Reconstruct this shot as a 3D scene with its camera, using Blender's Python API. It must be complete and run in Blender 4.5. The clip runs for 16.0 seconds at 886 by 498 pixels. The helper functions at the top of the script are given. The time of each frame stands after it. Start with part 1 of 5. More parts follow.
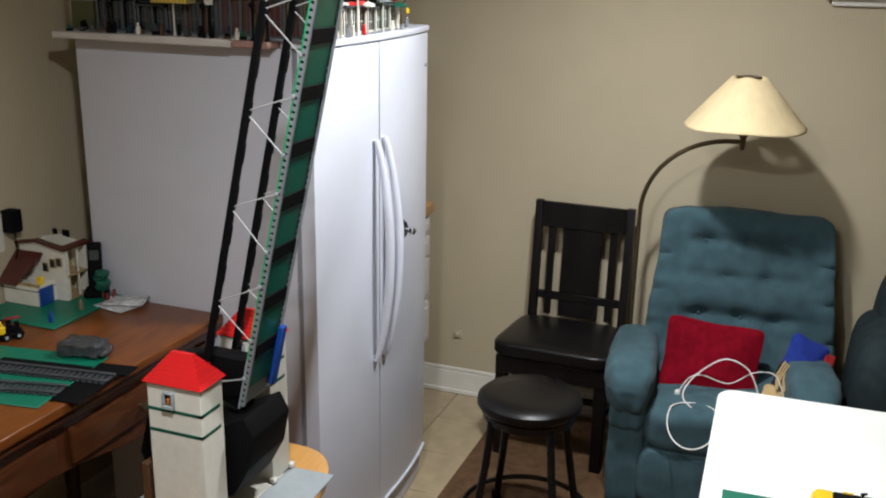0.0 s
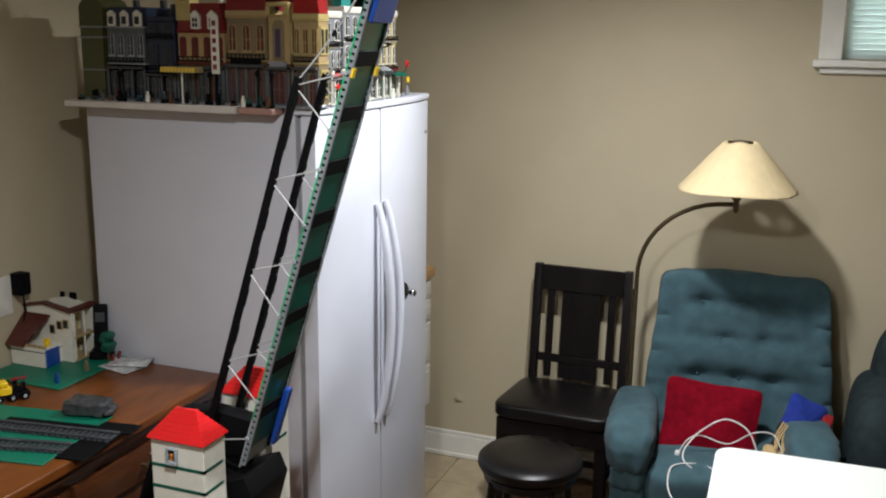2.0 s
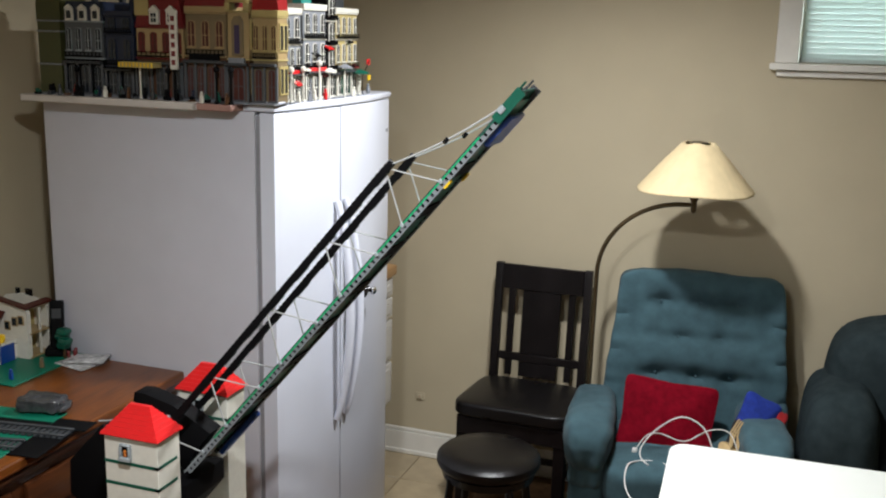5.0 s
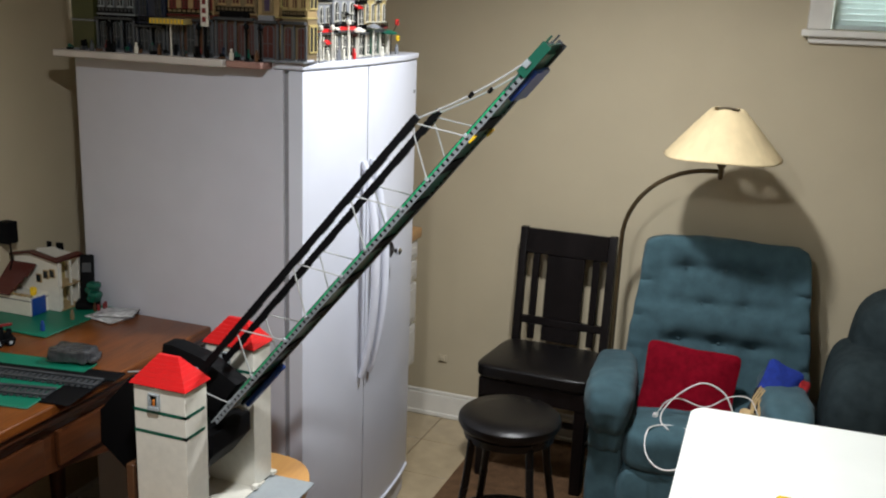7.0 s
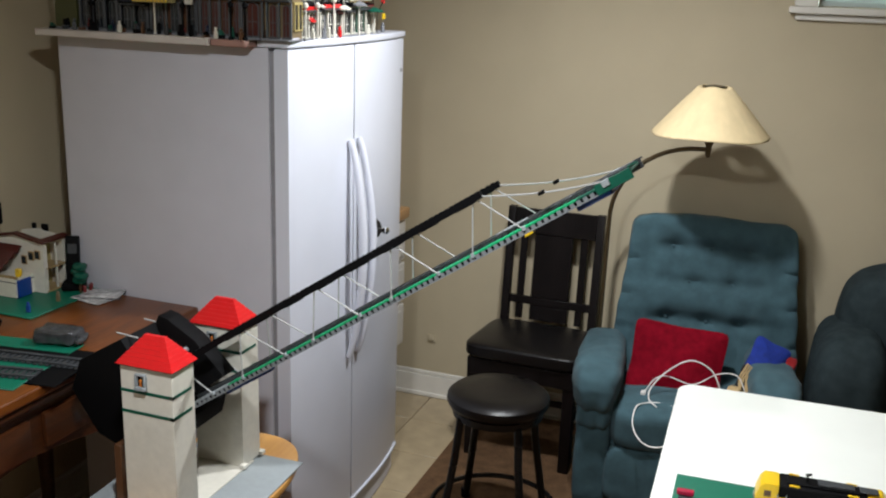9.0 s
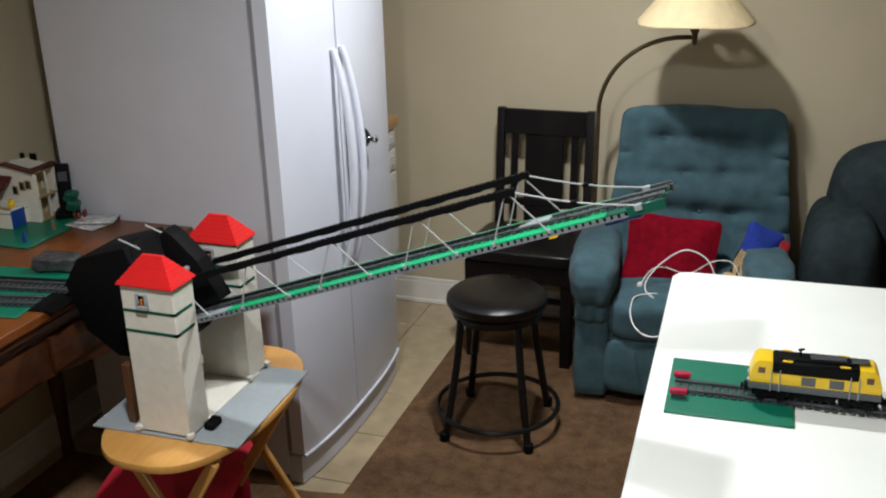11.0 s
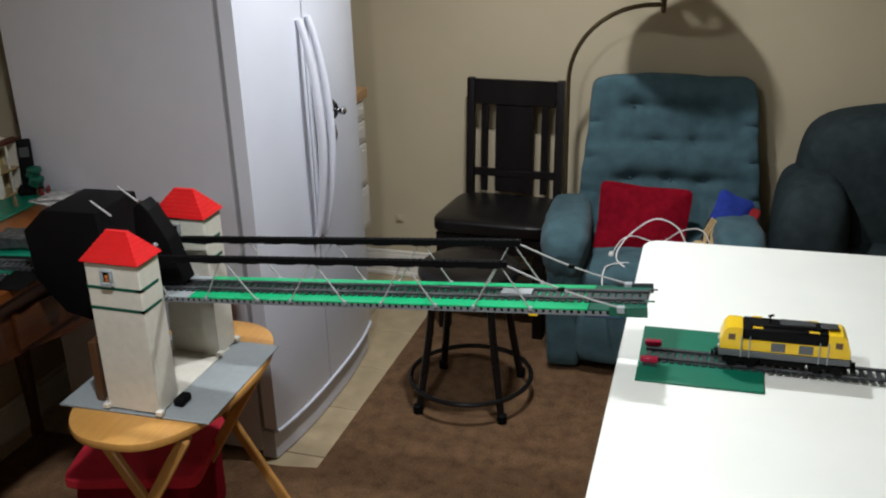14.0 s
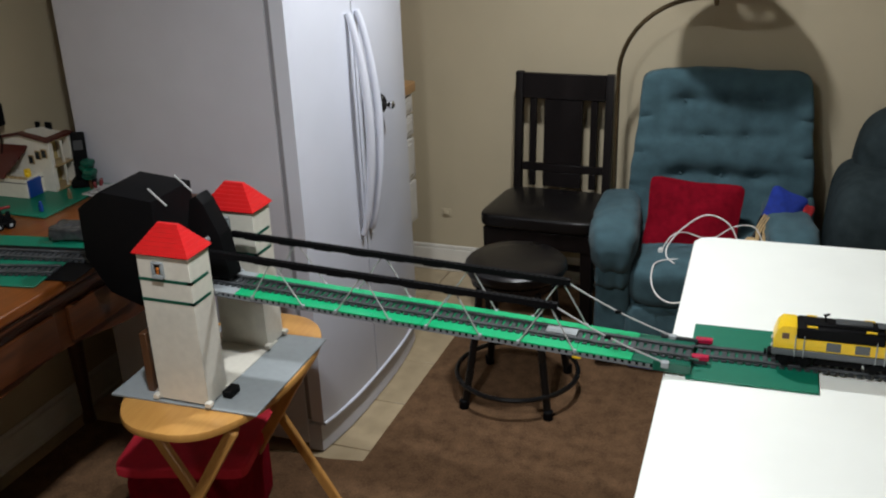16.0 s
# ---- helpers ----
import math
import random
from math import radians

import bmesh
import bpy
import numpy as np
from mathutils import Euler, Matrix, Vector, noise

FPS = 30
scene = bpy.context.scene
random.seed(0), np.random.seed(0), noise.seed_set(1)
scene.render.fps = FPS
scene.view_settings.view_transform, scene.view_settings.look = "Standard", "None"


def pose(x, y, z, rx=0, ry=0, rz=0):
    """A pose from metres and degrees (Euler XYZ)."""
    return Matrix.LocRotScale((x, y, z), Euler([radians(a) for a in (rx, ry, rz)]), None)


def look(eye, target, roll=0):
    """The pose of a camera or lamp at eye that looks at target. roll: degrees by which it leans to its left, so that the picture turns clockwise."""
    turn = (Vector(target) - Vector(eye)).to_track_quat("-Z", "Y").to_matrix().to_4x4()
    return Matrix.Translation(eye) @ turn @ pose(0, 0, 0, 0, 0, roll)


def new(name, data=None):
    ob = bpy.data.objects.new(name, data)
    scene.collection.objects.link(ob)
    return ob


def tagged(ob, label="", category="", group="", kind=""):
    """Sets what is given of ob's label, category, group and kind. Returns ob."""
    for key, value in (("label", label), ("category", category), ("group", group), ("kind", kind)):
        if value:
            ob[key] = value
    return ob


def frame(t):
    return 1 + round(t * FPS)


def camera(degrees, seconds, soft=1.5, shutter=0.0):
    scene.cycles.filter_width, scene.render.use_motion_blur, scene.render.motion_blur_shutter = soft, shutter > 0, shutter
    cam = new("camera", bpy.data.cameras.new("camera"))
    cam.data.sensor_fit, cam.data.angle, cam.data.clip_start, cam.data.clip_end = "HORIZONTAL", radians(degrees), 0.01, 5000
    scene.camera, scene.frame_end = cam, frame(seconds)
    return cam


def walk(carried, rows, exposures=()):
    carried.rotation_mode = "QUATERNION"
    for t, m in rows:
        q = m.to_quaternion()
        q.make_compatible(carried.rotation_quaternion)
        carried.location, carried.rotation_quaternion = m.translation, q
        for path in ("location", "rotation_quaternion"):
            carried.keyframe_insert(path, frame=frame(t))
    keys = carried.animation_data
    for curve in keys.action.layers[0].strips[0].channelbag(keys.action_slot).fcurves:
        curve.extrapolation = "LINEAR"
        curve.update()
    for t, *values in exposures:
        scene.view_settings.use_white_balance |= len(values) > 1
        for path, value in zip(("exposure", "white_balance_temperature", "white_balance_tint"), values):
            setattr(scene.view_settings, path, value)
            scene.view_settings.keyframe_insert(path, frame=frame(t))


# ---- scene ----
cam = camera(48.68, 16.0, soft=2.1)
PATH = [
    (0, (1.274, -2.345, 1.913), (0.5907, -0.5535, 1.3425), 0.96),
    (0.5, (1.287, -2.368, 1.894), (0.5845, -0.5676, 1.3799), 0.14),
    (1, (1.310, -2.398, 1.902), (0.6273, -0.5708, 1.4578), -0.26),
    (1.5, (1.317, -2.407, 1.904), (0.6434, -0.5809, 1.4436), 0.04),
    (2, (1.307, -2.403, 1.900), (0.6034, -0.5806, 1.4690), 0.67),
    (2.5, (1.313, -2.404, 1.898), (0.6388, -0.5701, 1.4707), 1.02),
    (3, (1.318, -2.411, 1.904), (0.6447, -0.5760, 1.4795), 1.83),
    (3.5, (1.329, -2.416, 1.905), (0.6745, -0.5673, 1.5122), 1.35),
    (4, (1.331, -2.411, 1.901), (0.6894, -0.5611, 1.4959), 1.57),
    (4.2, (1.339, -2.405, 1.899), (0.6940, -0.5587, 1.4811), 1.38),
    (6.3, (1.335, -2.409, 1.885), (0.6910, -0.5681, 1.4433), 1.62),
    (6.5, (1.344, -2.420, 1.879), (0.6803, -0.5897, 1.4209), 1.66),
    (7, (1.342, -2.426, 1.875), (0.6598, -0.6116, 1.3831), 2.09),
    (7.5, (1.339, -2.428, 1.876), (0.6626, -0.6116, 1.3826), 2.69),
    (8, (1.342, -2.430, 1.875), (0.6711, -0.6083, 1.3930), 2.74),
    (8.5, (1.344, -2.426, 1.869), (0.6752, -0.6115, 1.3581), 2.51),
    (9, (1.346, -2.420, 1.867), (0.6888, -0.6069, 1.3390), 1.94),
    (9.5, (1.346, -2.426, 1.858), (0.6790, -0.6276, 1.2929), 1.28),
    (10, (1.356, -2.436, 1.852), (0.6729, -0.6611, 1.2333), 0.52),
    (10.2, (1.364, -2.436, 1.855), (0.6861, -0.6666, 1.2144), -0.07),
    (12.3, (1.364, -2.420, 1.840), (0.7609, -0.6595, 1.1083), -2.12),
    (12.5, (1.367, -2.418, 1.841), (0.7557, -0.6605, 1.1082), -2.20),
    (13, (1.370, -2.413, 1.838), (0.7842, -0.6469, 1.1051), -1.85),
    (13.5, (1.365, -2.413, 1.830), (0.7920, -0.6444, 1.0930), -1.88),
    (14, (1.368, -2.414, 1.838), (0.7917, -0.6530, 1.0859), -1.79),
    (14.5, (1.367, -2.413, 1.837), (0.7859, -0.6516, 1.0899), -1.77),
    (15, (1.367, -2.411, 1.837), (0.7854, -0.6498, 1.0891), -1.84),
    (15.5, (1.362, -2.408, 1.834), (0.7580, -0.6557, 1.0829), -1.83),
    (16, (1.359, -2.406, 1.836), (0.6958, -0.6792, 1.0758), -2.42),
]
walk(cam, [(t, look(eye, target, roll)) for t, eye, target, roll in PATH],
     [(0, 0.08), (2, 0.08), (3.5, 0.26), (4.2, 0.22), (6.5, 0.08), (7.5, 0.05), (10, 0.02), (12.5, -0.05), (13.2, -0.1), (14.2, -0.2), (16, -0.24)])

# ---- light ----
world = bpy.data.worlds.new("world")
scene.world = world
world.use_nodes = True
world.node_tree.nodes["Background"].inputs[0].default_value = (0.75, 0.85, 1.0, 1)
world.node_tree.nodes["Background"].inputs[1].default_value = 1.2
scene.view_settings.exposure = 0.0


def ceiling_lamp(x, y, watts, size, colour):
    data = bpy.data.lights.new("ceiling_lamp_light", "AREA")
    data.shape, data.size, data.energy, data.color = "DISK", size, watts, colour
    data.spread = radians(165)
    ob = new("ceiling_lamp_light", data)
    ob.matrix_world = look((x, y, 2.375), (x, y, 0))


LAMP = (0.93, 0.96, 1.0)
ceiling_lamp(0.72, 0.26, 30, 0.12, LAMP)
ceiling_lamp(0.64, -1.41, 30, 0.12, LAMP)
# Unseen third lamp, added as ambient fill for the near end of the room.
ceiling_lamp(0.64, -3.10, 14, 0.12, LAMP)


# ---- materials ----
def material(name, colour, rough=0.6, metal=0.0, vary=0.12, scale=30.0, bump=0.0, bump_scale=200.0, second=None,
             stretch=(1, 1, 1), sheen=0.0, glow=0.0, spec=0.5, random_piece=0.0, coat=0.0):
    """A surface with two scales of colour variation and a fine relief."""
    m = bpy.data.materials.new(name)
    m.use_nodes = True
    nt = m.node_tree
    bsdf = nt.nodes["Principled BSDF"]
    bsdf.inputs["Roughness"].default_value = rough
    bsdf.inputs["Metallic"].default_value = metal
    bsdf.inputs["Specular IOR Level"].default_value = spec
    bsdf.inputs["Sheen Weight"].default_value = sheen
    bsdf.inputs["Coat Weight"].default_value = coat
    where = nt.nodes.new("ShaderNodeTexCoord")
    mapping = nt.nodes.new("ShaderNodeMapping")
    mapping.inputs["Scale"].default_value = stretch
    nt.links.new(where.outputs["Object"], mapping.inputs["Vector"])
    small = nt.nodes.new("ShaderNodeTexNoise")
    small.inputs["Scale"].default_value, small.inputs["Detail"].default_value = scale, 6
    large = nt.nodes.new("ShaderNodeTexNoise")
    large.inputs["Scale"].default_value, large.inputs["Detail"].default_value = scale / 9, 3
    for n in (small, large):
        nt.links.new(mapping.outputs["Vector"], n.inputs["Vector"])
    add = nt.nodes.new("ShaderNodeMath")
    add.operation = "ADD"
    nt.links.new(small.outputs["Fac"], add.inputs[0])
    nt.links.new(large.outputs["Fac"], add.inputs[1])
    ramp = nt.nodes.new("ShaderNodeMapRange")
    ramp.inputs["From Min"].default_value, ramp.inputs["From Max"].default_value = 0.65, 1.35
    nt.links.new(add.outputs[0], ramp.inputs["Value"])
    mix = nt.nodes.new("ShaderNodeMix")
    mix.data_type = "RGBA"
    other = second or tuple(c * (1 - 2 * vary) for c in colour)
    light = colour if second else tuple(min(1, c * (1 + vary)) for c in colour)
    mix.inputs["A"].default_value = (*other, 1)
    mix.inputs["B"].default_value = (*light, 1)
    nt.links.new(ramp.outputs["Result"], mix.inputs["Factor"])
    out = mix.outputs["Result"]
    if random_piece:
        info = nt.nodes.new("ShaderNodeObjectInfo")
        value = nt.nodes.new("ShaderNodeMapRange")
        value.inputs["To Min"].default_value, value.inputs["To Max"].default_value = 1 - random_piece, 1 + random_piece
        nt.links.new(info.outputs["Random"], value.inputs["Value"])
        hsv = nt.nodes.new("ShaderNodeHueSaturation")
        nt.links.new(value.outputs["Result"], hsv.inputs["Value"])
        nt.links.new(out, hsv.inputs["Color"])
        out = hsv.outputs["Color"]
    nt.links.new(out, bsdf.inputs["Base Color"])
    rr = nt.nodes.new("ShaderNodeMapRange")
    rr.inputs["To Min"].default_value, rr.inputs["To Max"].default_value = max(0.02, rough - 0.08), min(1, rough + 0.08)
    nt.links.new(large.outputs["Fac"], rr.inputs["Value"])
    nt.links.new(rr.outputs["Result"], bsdf.inputs["Roughness"])
    if glow:
        nt.links.new(out, bsdf.inputs["Emission Color"])
        bsdf.inputs["Emission Strength"].default_value = glow
    if bump:
        grain = nt.nodes.new("ShaderNodeTexNoise")
        grain.inputs["Scale"].default_value, grain.inputs["Detail"].default_value = bump_scale, 4
        nt.links.new(mapping.outputs["Vector"], grain.inputs["Vector"])
        b = nt.nodes.new("ShaderNodeBump")
        b.inputs["Strength"].default_value, b.inputs["Distance"].default_value = bump, 0.002
        nt.links.new(grain.outputs["Fac"], b.inputs["Height"])
        nt.links.new(b.outputs["Normal"], bsdf.inputs["Normal"])
    return m


def plastic(name, colour, rough=0.32):
    return material(name, colour, rough, vary=0.05, scale=60, random_piece=0.04)


WALL = material("wall paint", (0.495, 0.422, 0.288), 0.75, vary=0.03, scale=6, bump=0.25, bump_scale=260)
CEILING = material("ceiling paint", (0.75, 0.72, 0.66), 0.8, vary=0.03, scale=6, bump=0.3, bump_scale=120)
TRIM = material("trim paint", (0.74, 0.71, 0.64), 0.4, vary=0.04, scale=20)
TILE = material("floor tile", (0.42, 0.33, 0.205), 0.35, vary=0.12, scale=14, bump=0.1, bump_scale=60, random_piece=0.06)
GROUT = material("grout", (0.36, 0.28, 0.175), 0.9, vary=0.1, scale=40)
RUG = material("brown rug pile", (0.142, 0.080, 0.042), 0.97, vary=0.26, scale=190, bump=1.0, bump_scale=420, spec=0.08)
FRIDGE = material("fridge enamel", (0.66, 0.68, 0.755), 0.33, vary=0.02, scale=8, bump=0.06, bump_scale=330, coat=0.2)
FRIDGE_SIDE = material("textured fridge side", (0.555, 0.552, 0.60), 0.5, vary=0.03, scale=8, bump=0.25, bump_scale=420)
GASKET = material("grey gasket", (0.26, 0.26, 0.28), 0.7, vary=0.1)
DARK_GAP = material("black gap shade", (0.012, 0.012, 0.013), 0.8, vary=0.1)
CHROME = material("chrome", (0.75, 0.75, 0.76), 0.15, metal=1.0, vary=0.03)
BLACK_METAL = material("black enamelled steel", (0.006, 0.0055, 0.0055), 0.28, vary=0.1, spec=0.3)
BLACK_WOOD = material("espresso stained wood", (0.006, 0.004, 0.004), 0.4, vary=0.3, scale=20, stretch=(8, 8, 1), spec=0.22)
BLACK_LEATHER = material("black leatherette", (0.006, 0.005, 0.005), 0.3, vary=0.2, scale=30, bump=0.3, bump_scale=300, spec=0.3)
DESK_WOOD = material("polished oak veneer", (0.20, 0.060, 0.011), 0.30, scale=14, second=(0.075, 0.021, 0.004), stretch=(7, 0.7, 7), bump=0.1, bump_scale=90, coat=0.08, spec=0.35)
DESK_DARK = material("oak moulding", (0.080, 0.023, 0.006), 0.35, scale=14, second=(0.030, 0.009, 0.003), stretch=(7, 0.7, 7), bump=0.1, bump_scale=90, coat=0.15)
TRAY_WOOD = material("honey varnished wood", (0.62, 0.33, 0.09), 0.35, scale=12, second=(0.50, 0.24, 0.06), stretch=(9, 1, 1), bump=0.08, bump_scale=80, coat=0.2)
LEG_WOOD = material("varnished leg wood", (0.52, 0.27, 0.075), 0.4, scale=12, second=(0.40, 0.19, 0.05), stretch=(6, 6, 1))
BUTCHER = material("butcher block top", (0.55, 0.32, 0.14), 0.45, scale=16, second=(0.42, 0.23, 0.09), stretch=(1, 7, 1))
CAB_WHITE = material("white cabinet paint", (0.72, 0.70, 0.66), 0.4, vary=0.03)
TABLE_WHITE = material("moulded white table plastic", (0.85, 0.87, 0.81), 0.42, vary=0.03, scale=5, bump=0.2, bump_scale=380)
TABLE_STEEL = material("grey table steel", (0.30, 0.31, 0.32), 0.4, metal=0.6, vary=0.1)
TEAL = material("teal microfibre", (0.060, 0.116, 0.137), 0.92, vary=0.2, scale=18, bump=0.5, bump_scale=600, sheen=0.06, spec=0.2)
TEAL_BUTTON = material("teal tuft button", (0.05, 0.10, 0.12), 0.8, vary=0.1)
SLATE = material("slate sofa cloth", (0.029, 0.041, 0.044), 0.97, vary=0.2, scale=24, bump=0.5, bump_scale=500, spec=0.08)
CRIMSON = material("crimson knitted cushion", (0.20, 0.004, 0.013), 0.95, vary=0.2, scale=40, bump=0.9, bump_scale=520, spec=0.05)
MITT_BLUE = material("blue felt", (0.01, 0.035, 0.30), 0.9, vary=0.2, scale=60, bump=0.6, bump_scale=500)
MITT_TAN = material("tan felt", (0.60, 0.42, 0.20), 0.9, vary=0.15, scale=60, bump=0.6, bump_scale=500)
MITT_RED = material("red felt", (0.35, 0.012, 0.014), 0.9, vary=0.15, scale=60, bump=0.6, bump_scale=500)
FELT_BLACK = material("black felt", (0.014, 0.014, 0.016), 0.9, vary=0.2, scale=60)
CORD = material("white cord", (0.78, 0.76, 0.72), 0.5, vary=0.05)
SHADE = material("pleated cream shade", (0.72, 0.57, 0.33), 0.85, vary=0.08, scale=25, bump=0.3, bump_scale=200, stretch=(1, 1, 0.2))
BRASS = material("aged bronze pole", (0.16, 0.115, 0.06), 0.35, metal=0.8, vary=0.15)
BLIND = material("white blind slat", (0.78, 0.84, 0.83), 0.5, vary=0.03)
DAY = material("pale daylight", (0.84, 0.95, 0.93), 0.9, vary=0.02, glow=1.9)
slat_glow = BLIND.node_tree.nodes.new("ShaderNodeBsdfTranslucent")
slat_glow.inputs["Color"].default_value = (0.80, 0.86, 0.85, 1)
slat_mix = BLIND.node_tree.nodes.new("ShaderNodeMixShader")
slat_mix.inputs["Fac"].default_value = 0.45
BLIND.node_tree.links.new(BLIND.node_tree.nodes["Principled BSDF"].outputs["BSDF"], slat_mix.inputs[1])
BLIND.node_tree.links.new(slat_glow.outputs["BSDF"], slat_mix.inputs[2])
BLIND.node_tree.links.new(slat_mix.outputs["Shader"], BLIND.node_tree.nodes["Material Output"].inputs["Surface"])
BOARD = material("painted shelf board", (0.60, 0.55, 0.50), 0.6, vary=0.08, scale=12)
BOARD_RED = material("reddish board edge", (0.36, 0.20, 0.16), 0.6, vary=0.12, scale=12)
RED_CLOTH = material("red canvas", (0.55, 0.010, 0.03), 0.8, vary=0.15, scale=20, bump=0.5, bump_scale=400)
B_WHITE = plastic("white toy brick", (0.70, 0.67, 0.58))
B_RED = plastic("red toy brick", (0.62, 0.012, 0.014))
B_CRIMSON = plastic("crimson toy brick", (0.40, 0.006, 0.045))
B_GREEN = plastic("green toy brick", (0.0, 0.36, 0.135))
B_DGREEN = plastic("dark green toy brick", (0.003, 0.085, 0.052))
B_BASE_GREEN = plastic("green baseplate", (0.0, 0.14, 0.08), 0.45)
B_GREY = plastic("light grey toy brick", (0.30, 0.33, 0.34), 0.4)
B_DGREY = plastic("dark grey toy brick", (0.040, 0.044, 0.048), 0.45)
B_SKIRT = plastic("slate grey toy brick", (0.085, 0.092, 0.10), 0.45)
B_BLACK = material("black toy brick", (0.004, 0.004, 0.0045), 0.6, vary=0.05, scale=60, spec=0.08)
B_BLUE = plastic("blue toy brick", (0.008, 0.05, 0.26))
B_CREAM = plastic("pale yellow toy brick", (0.42, 0.33, 0.13))
B_YELLOW = plastic("yellow toy brick", (0.80, 0.52, 0.01))
B_TAN = plastic("tan toy brick", (0.37, 0.26, 0.12))
B_DTAN = plastic("dark tan toy brick", (0.19, 0.14, 0.075))
B_DRED = plastic("dark red toy brick", (0.17, 0.012, 0.014))
B_BRIGHTDRED = plastic("brick red toy brick", (0.30, 0.012, 0.014))
# Olive lowered to hold the shade over the town's left end.
B_OLIVE = plastic("olive toy brick", (0.055, 0.06, 0.018))
B_MGREY = plastic("stone grey toy brick", (0.19, 0.205, 0.215), 0.42)
B_ROOF = plastic("reddish brown toy brick", (0.075, 0.016, 0.012))
B_SGREY = plastic("bluish grey toy brick", (0.21, 0.22, 0.24))
# Shaded copy of the bluish grey for the dim left-hand building.
B_SGREY_SHADE = plastic("shaded bluish grey toy brick", (0.085, 0.092, 0.10))
B_NAVY = plastic("navy toy brick", (0.012, 0.02, 0.045))
B_BROWN = plastic("brown toy brick", (0.10, 0.045, 0.02))
B_TEAL = plastic("turquoise toy brick", (0.03, 0.25, 0.22))
B_PURPLE = plastic("dark violet toy brick", (0.045, 0.03, 0.075))
B_ORANGE = plastic("orange toy brick", (0.55, 0.16, 0.02))
ROD = plastic("grey string rod", (0.40, 0.40, 0.39), 0.45)
GLASSY = plastic("dark window glass", (0.02, 0.025, 0.03), 0.12)
BAG = material("clear plastic bag", (0.055, 0.057, 0.06), 0.12, vary=0.4, scale=60, bump=1.0, bump_scale=90, spec=0.8)
PAPER = material("printed paper bag", (0.55, 0.55, 0.55), 0.25, vary=0.35, scale=70, bump=0.8, bump_scale=90)


# ---- mesh helpers ----
def box(x0, x1, y0, y1, z0, z1, bevel=0.0, seg=1):
    bm = bmesh.new()
    bmesh.ops.create_cube(bm, size=1.0)
    for v in bm.verts:
        v.co = Vector(((x0 + x1) / 2 + v.co.x * (x1 - x0), (y0 + y1) / 2 + v.co.y * (y1 - y0), (z0 + z1) / 2 + v.co.z * (z1 - z0)))
    if bevel:
        bmesh.ops.bevel(bm, geom=list(bm.edges), offset=bevel, segments=seg, profile=0.6, affect="EDGES")
    return bm


def join(*parts):
    """Several bmeshes as one."""
    out = bmesh.new()
    for bm in parts:
        me = bpy.data.meshes.new("joined")
        bm.to_mesh(me)
        bm.free()
        out.from_mesh(me)
        bpy.data.meshes.remove(me)
    return out


def moved(bm, m):
    bmesh.ops.transform(bm, matrix=m, verts=bm.verts)
    return bm


def tube(points, radius, sides=10, closed=False):
    """A round bar along points; radius may be one number or one for each point."""
    pts = [Vector(p) for p in points]
    radii = radius if isinstance(radius, (list, tuple)) else [radius] * len(pts)
    bm = bmesh.new()
    rings = []
    n = len(pts)
    side = None
    for i, p in enumerate(pts):
        if closed:
            way = pts[(i + 1) % n] - pts[i - 1]
        else:
            way = pts[min(i + 1, n - 1)] - pts[max(i - 1, 0)]
        way.normalize()
        if side is None:
            side = way.orthogonal().normalized()
        else:
            side = (side - way * side.dot(way)).normalized()
        up = way.cross(side)
        rings.append([bm.verts.new(p + (side * math.cos(a) + up * math.sin(a)) * radii[i]) for a in
                      [2 * math.pi * k / sides for k in range(sides)]])
    for i in range(n if closed else n - 1):
        a, b = rings[i], rings[(i + 1) % n]
        for k in range(sides):
            bm.faces.new((a[k], a[(k + 1) % sides], b[(k + 1) % sides], b[k]))
    if not closed:
        bm.faces.new(rings[0][::-1])
        bm.faces.new(rings[-1])
    bmesh.ops.recalc_face_normals(bm, faces=bm.faces)
    return bm


def rod(a, b, r, sides=8):
    return tube([a, b], r, sides)


def turned(profile, sides=32, cap=True):
    """A body of revolution about z from (radius, height) pairs."""
    bm = bmesh.new()
    rings = [[bm.verts.new((r * math.cos(2 * math.pi * k / sides), r * math.sin(2 * math.pi * k / sides), z)) for k in range(sides)]
             for r, z in profile]
    for a, b in zip(rings, rings[1:]):
        for k in range(sides):
            bm.faces.new((a[k], a[(k + 1) % sides], b[(k + 1) % sides], b[k]))
    if cap:
        bm.faces.new(rings[0][::-1])
        bm.faces.new(rings[-1])
    bmesh.ops.recalc_face_normals(bm, faces=bm.faces)
    return bm


def prism(outline, y0, y1, bevel=0.0):
    """An (x, z) outline carried along y."""
    bm = bmesh.new()
    a = [bm.verts.new((x, y0, z)) for x, z in outline]
    b = [bm.verts.new((x, y1, z)) for x, z in outline]
    n = len(outline)
    bm.faces.new(a)
    bm.faces.new(b[::-1])
    for i in range(n):
        bm.faces.new((a[i], b[i], b[(i + 1) % n], a[(i + 1) % n]))
    bmesh.ops.recalc_face_normals(bm, faces=bm.faces)
    if bevel:
        bmesh.ops.bevel(bm, geom=list(bm.edges), offset=bevel, segments=2, profile=0.6, affect="EDGES")
    return bm


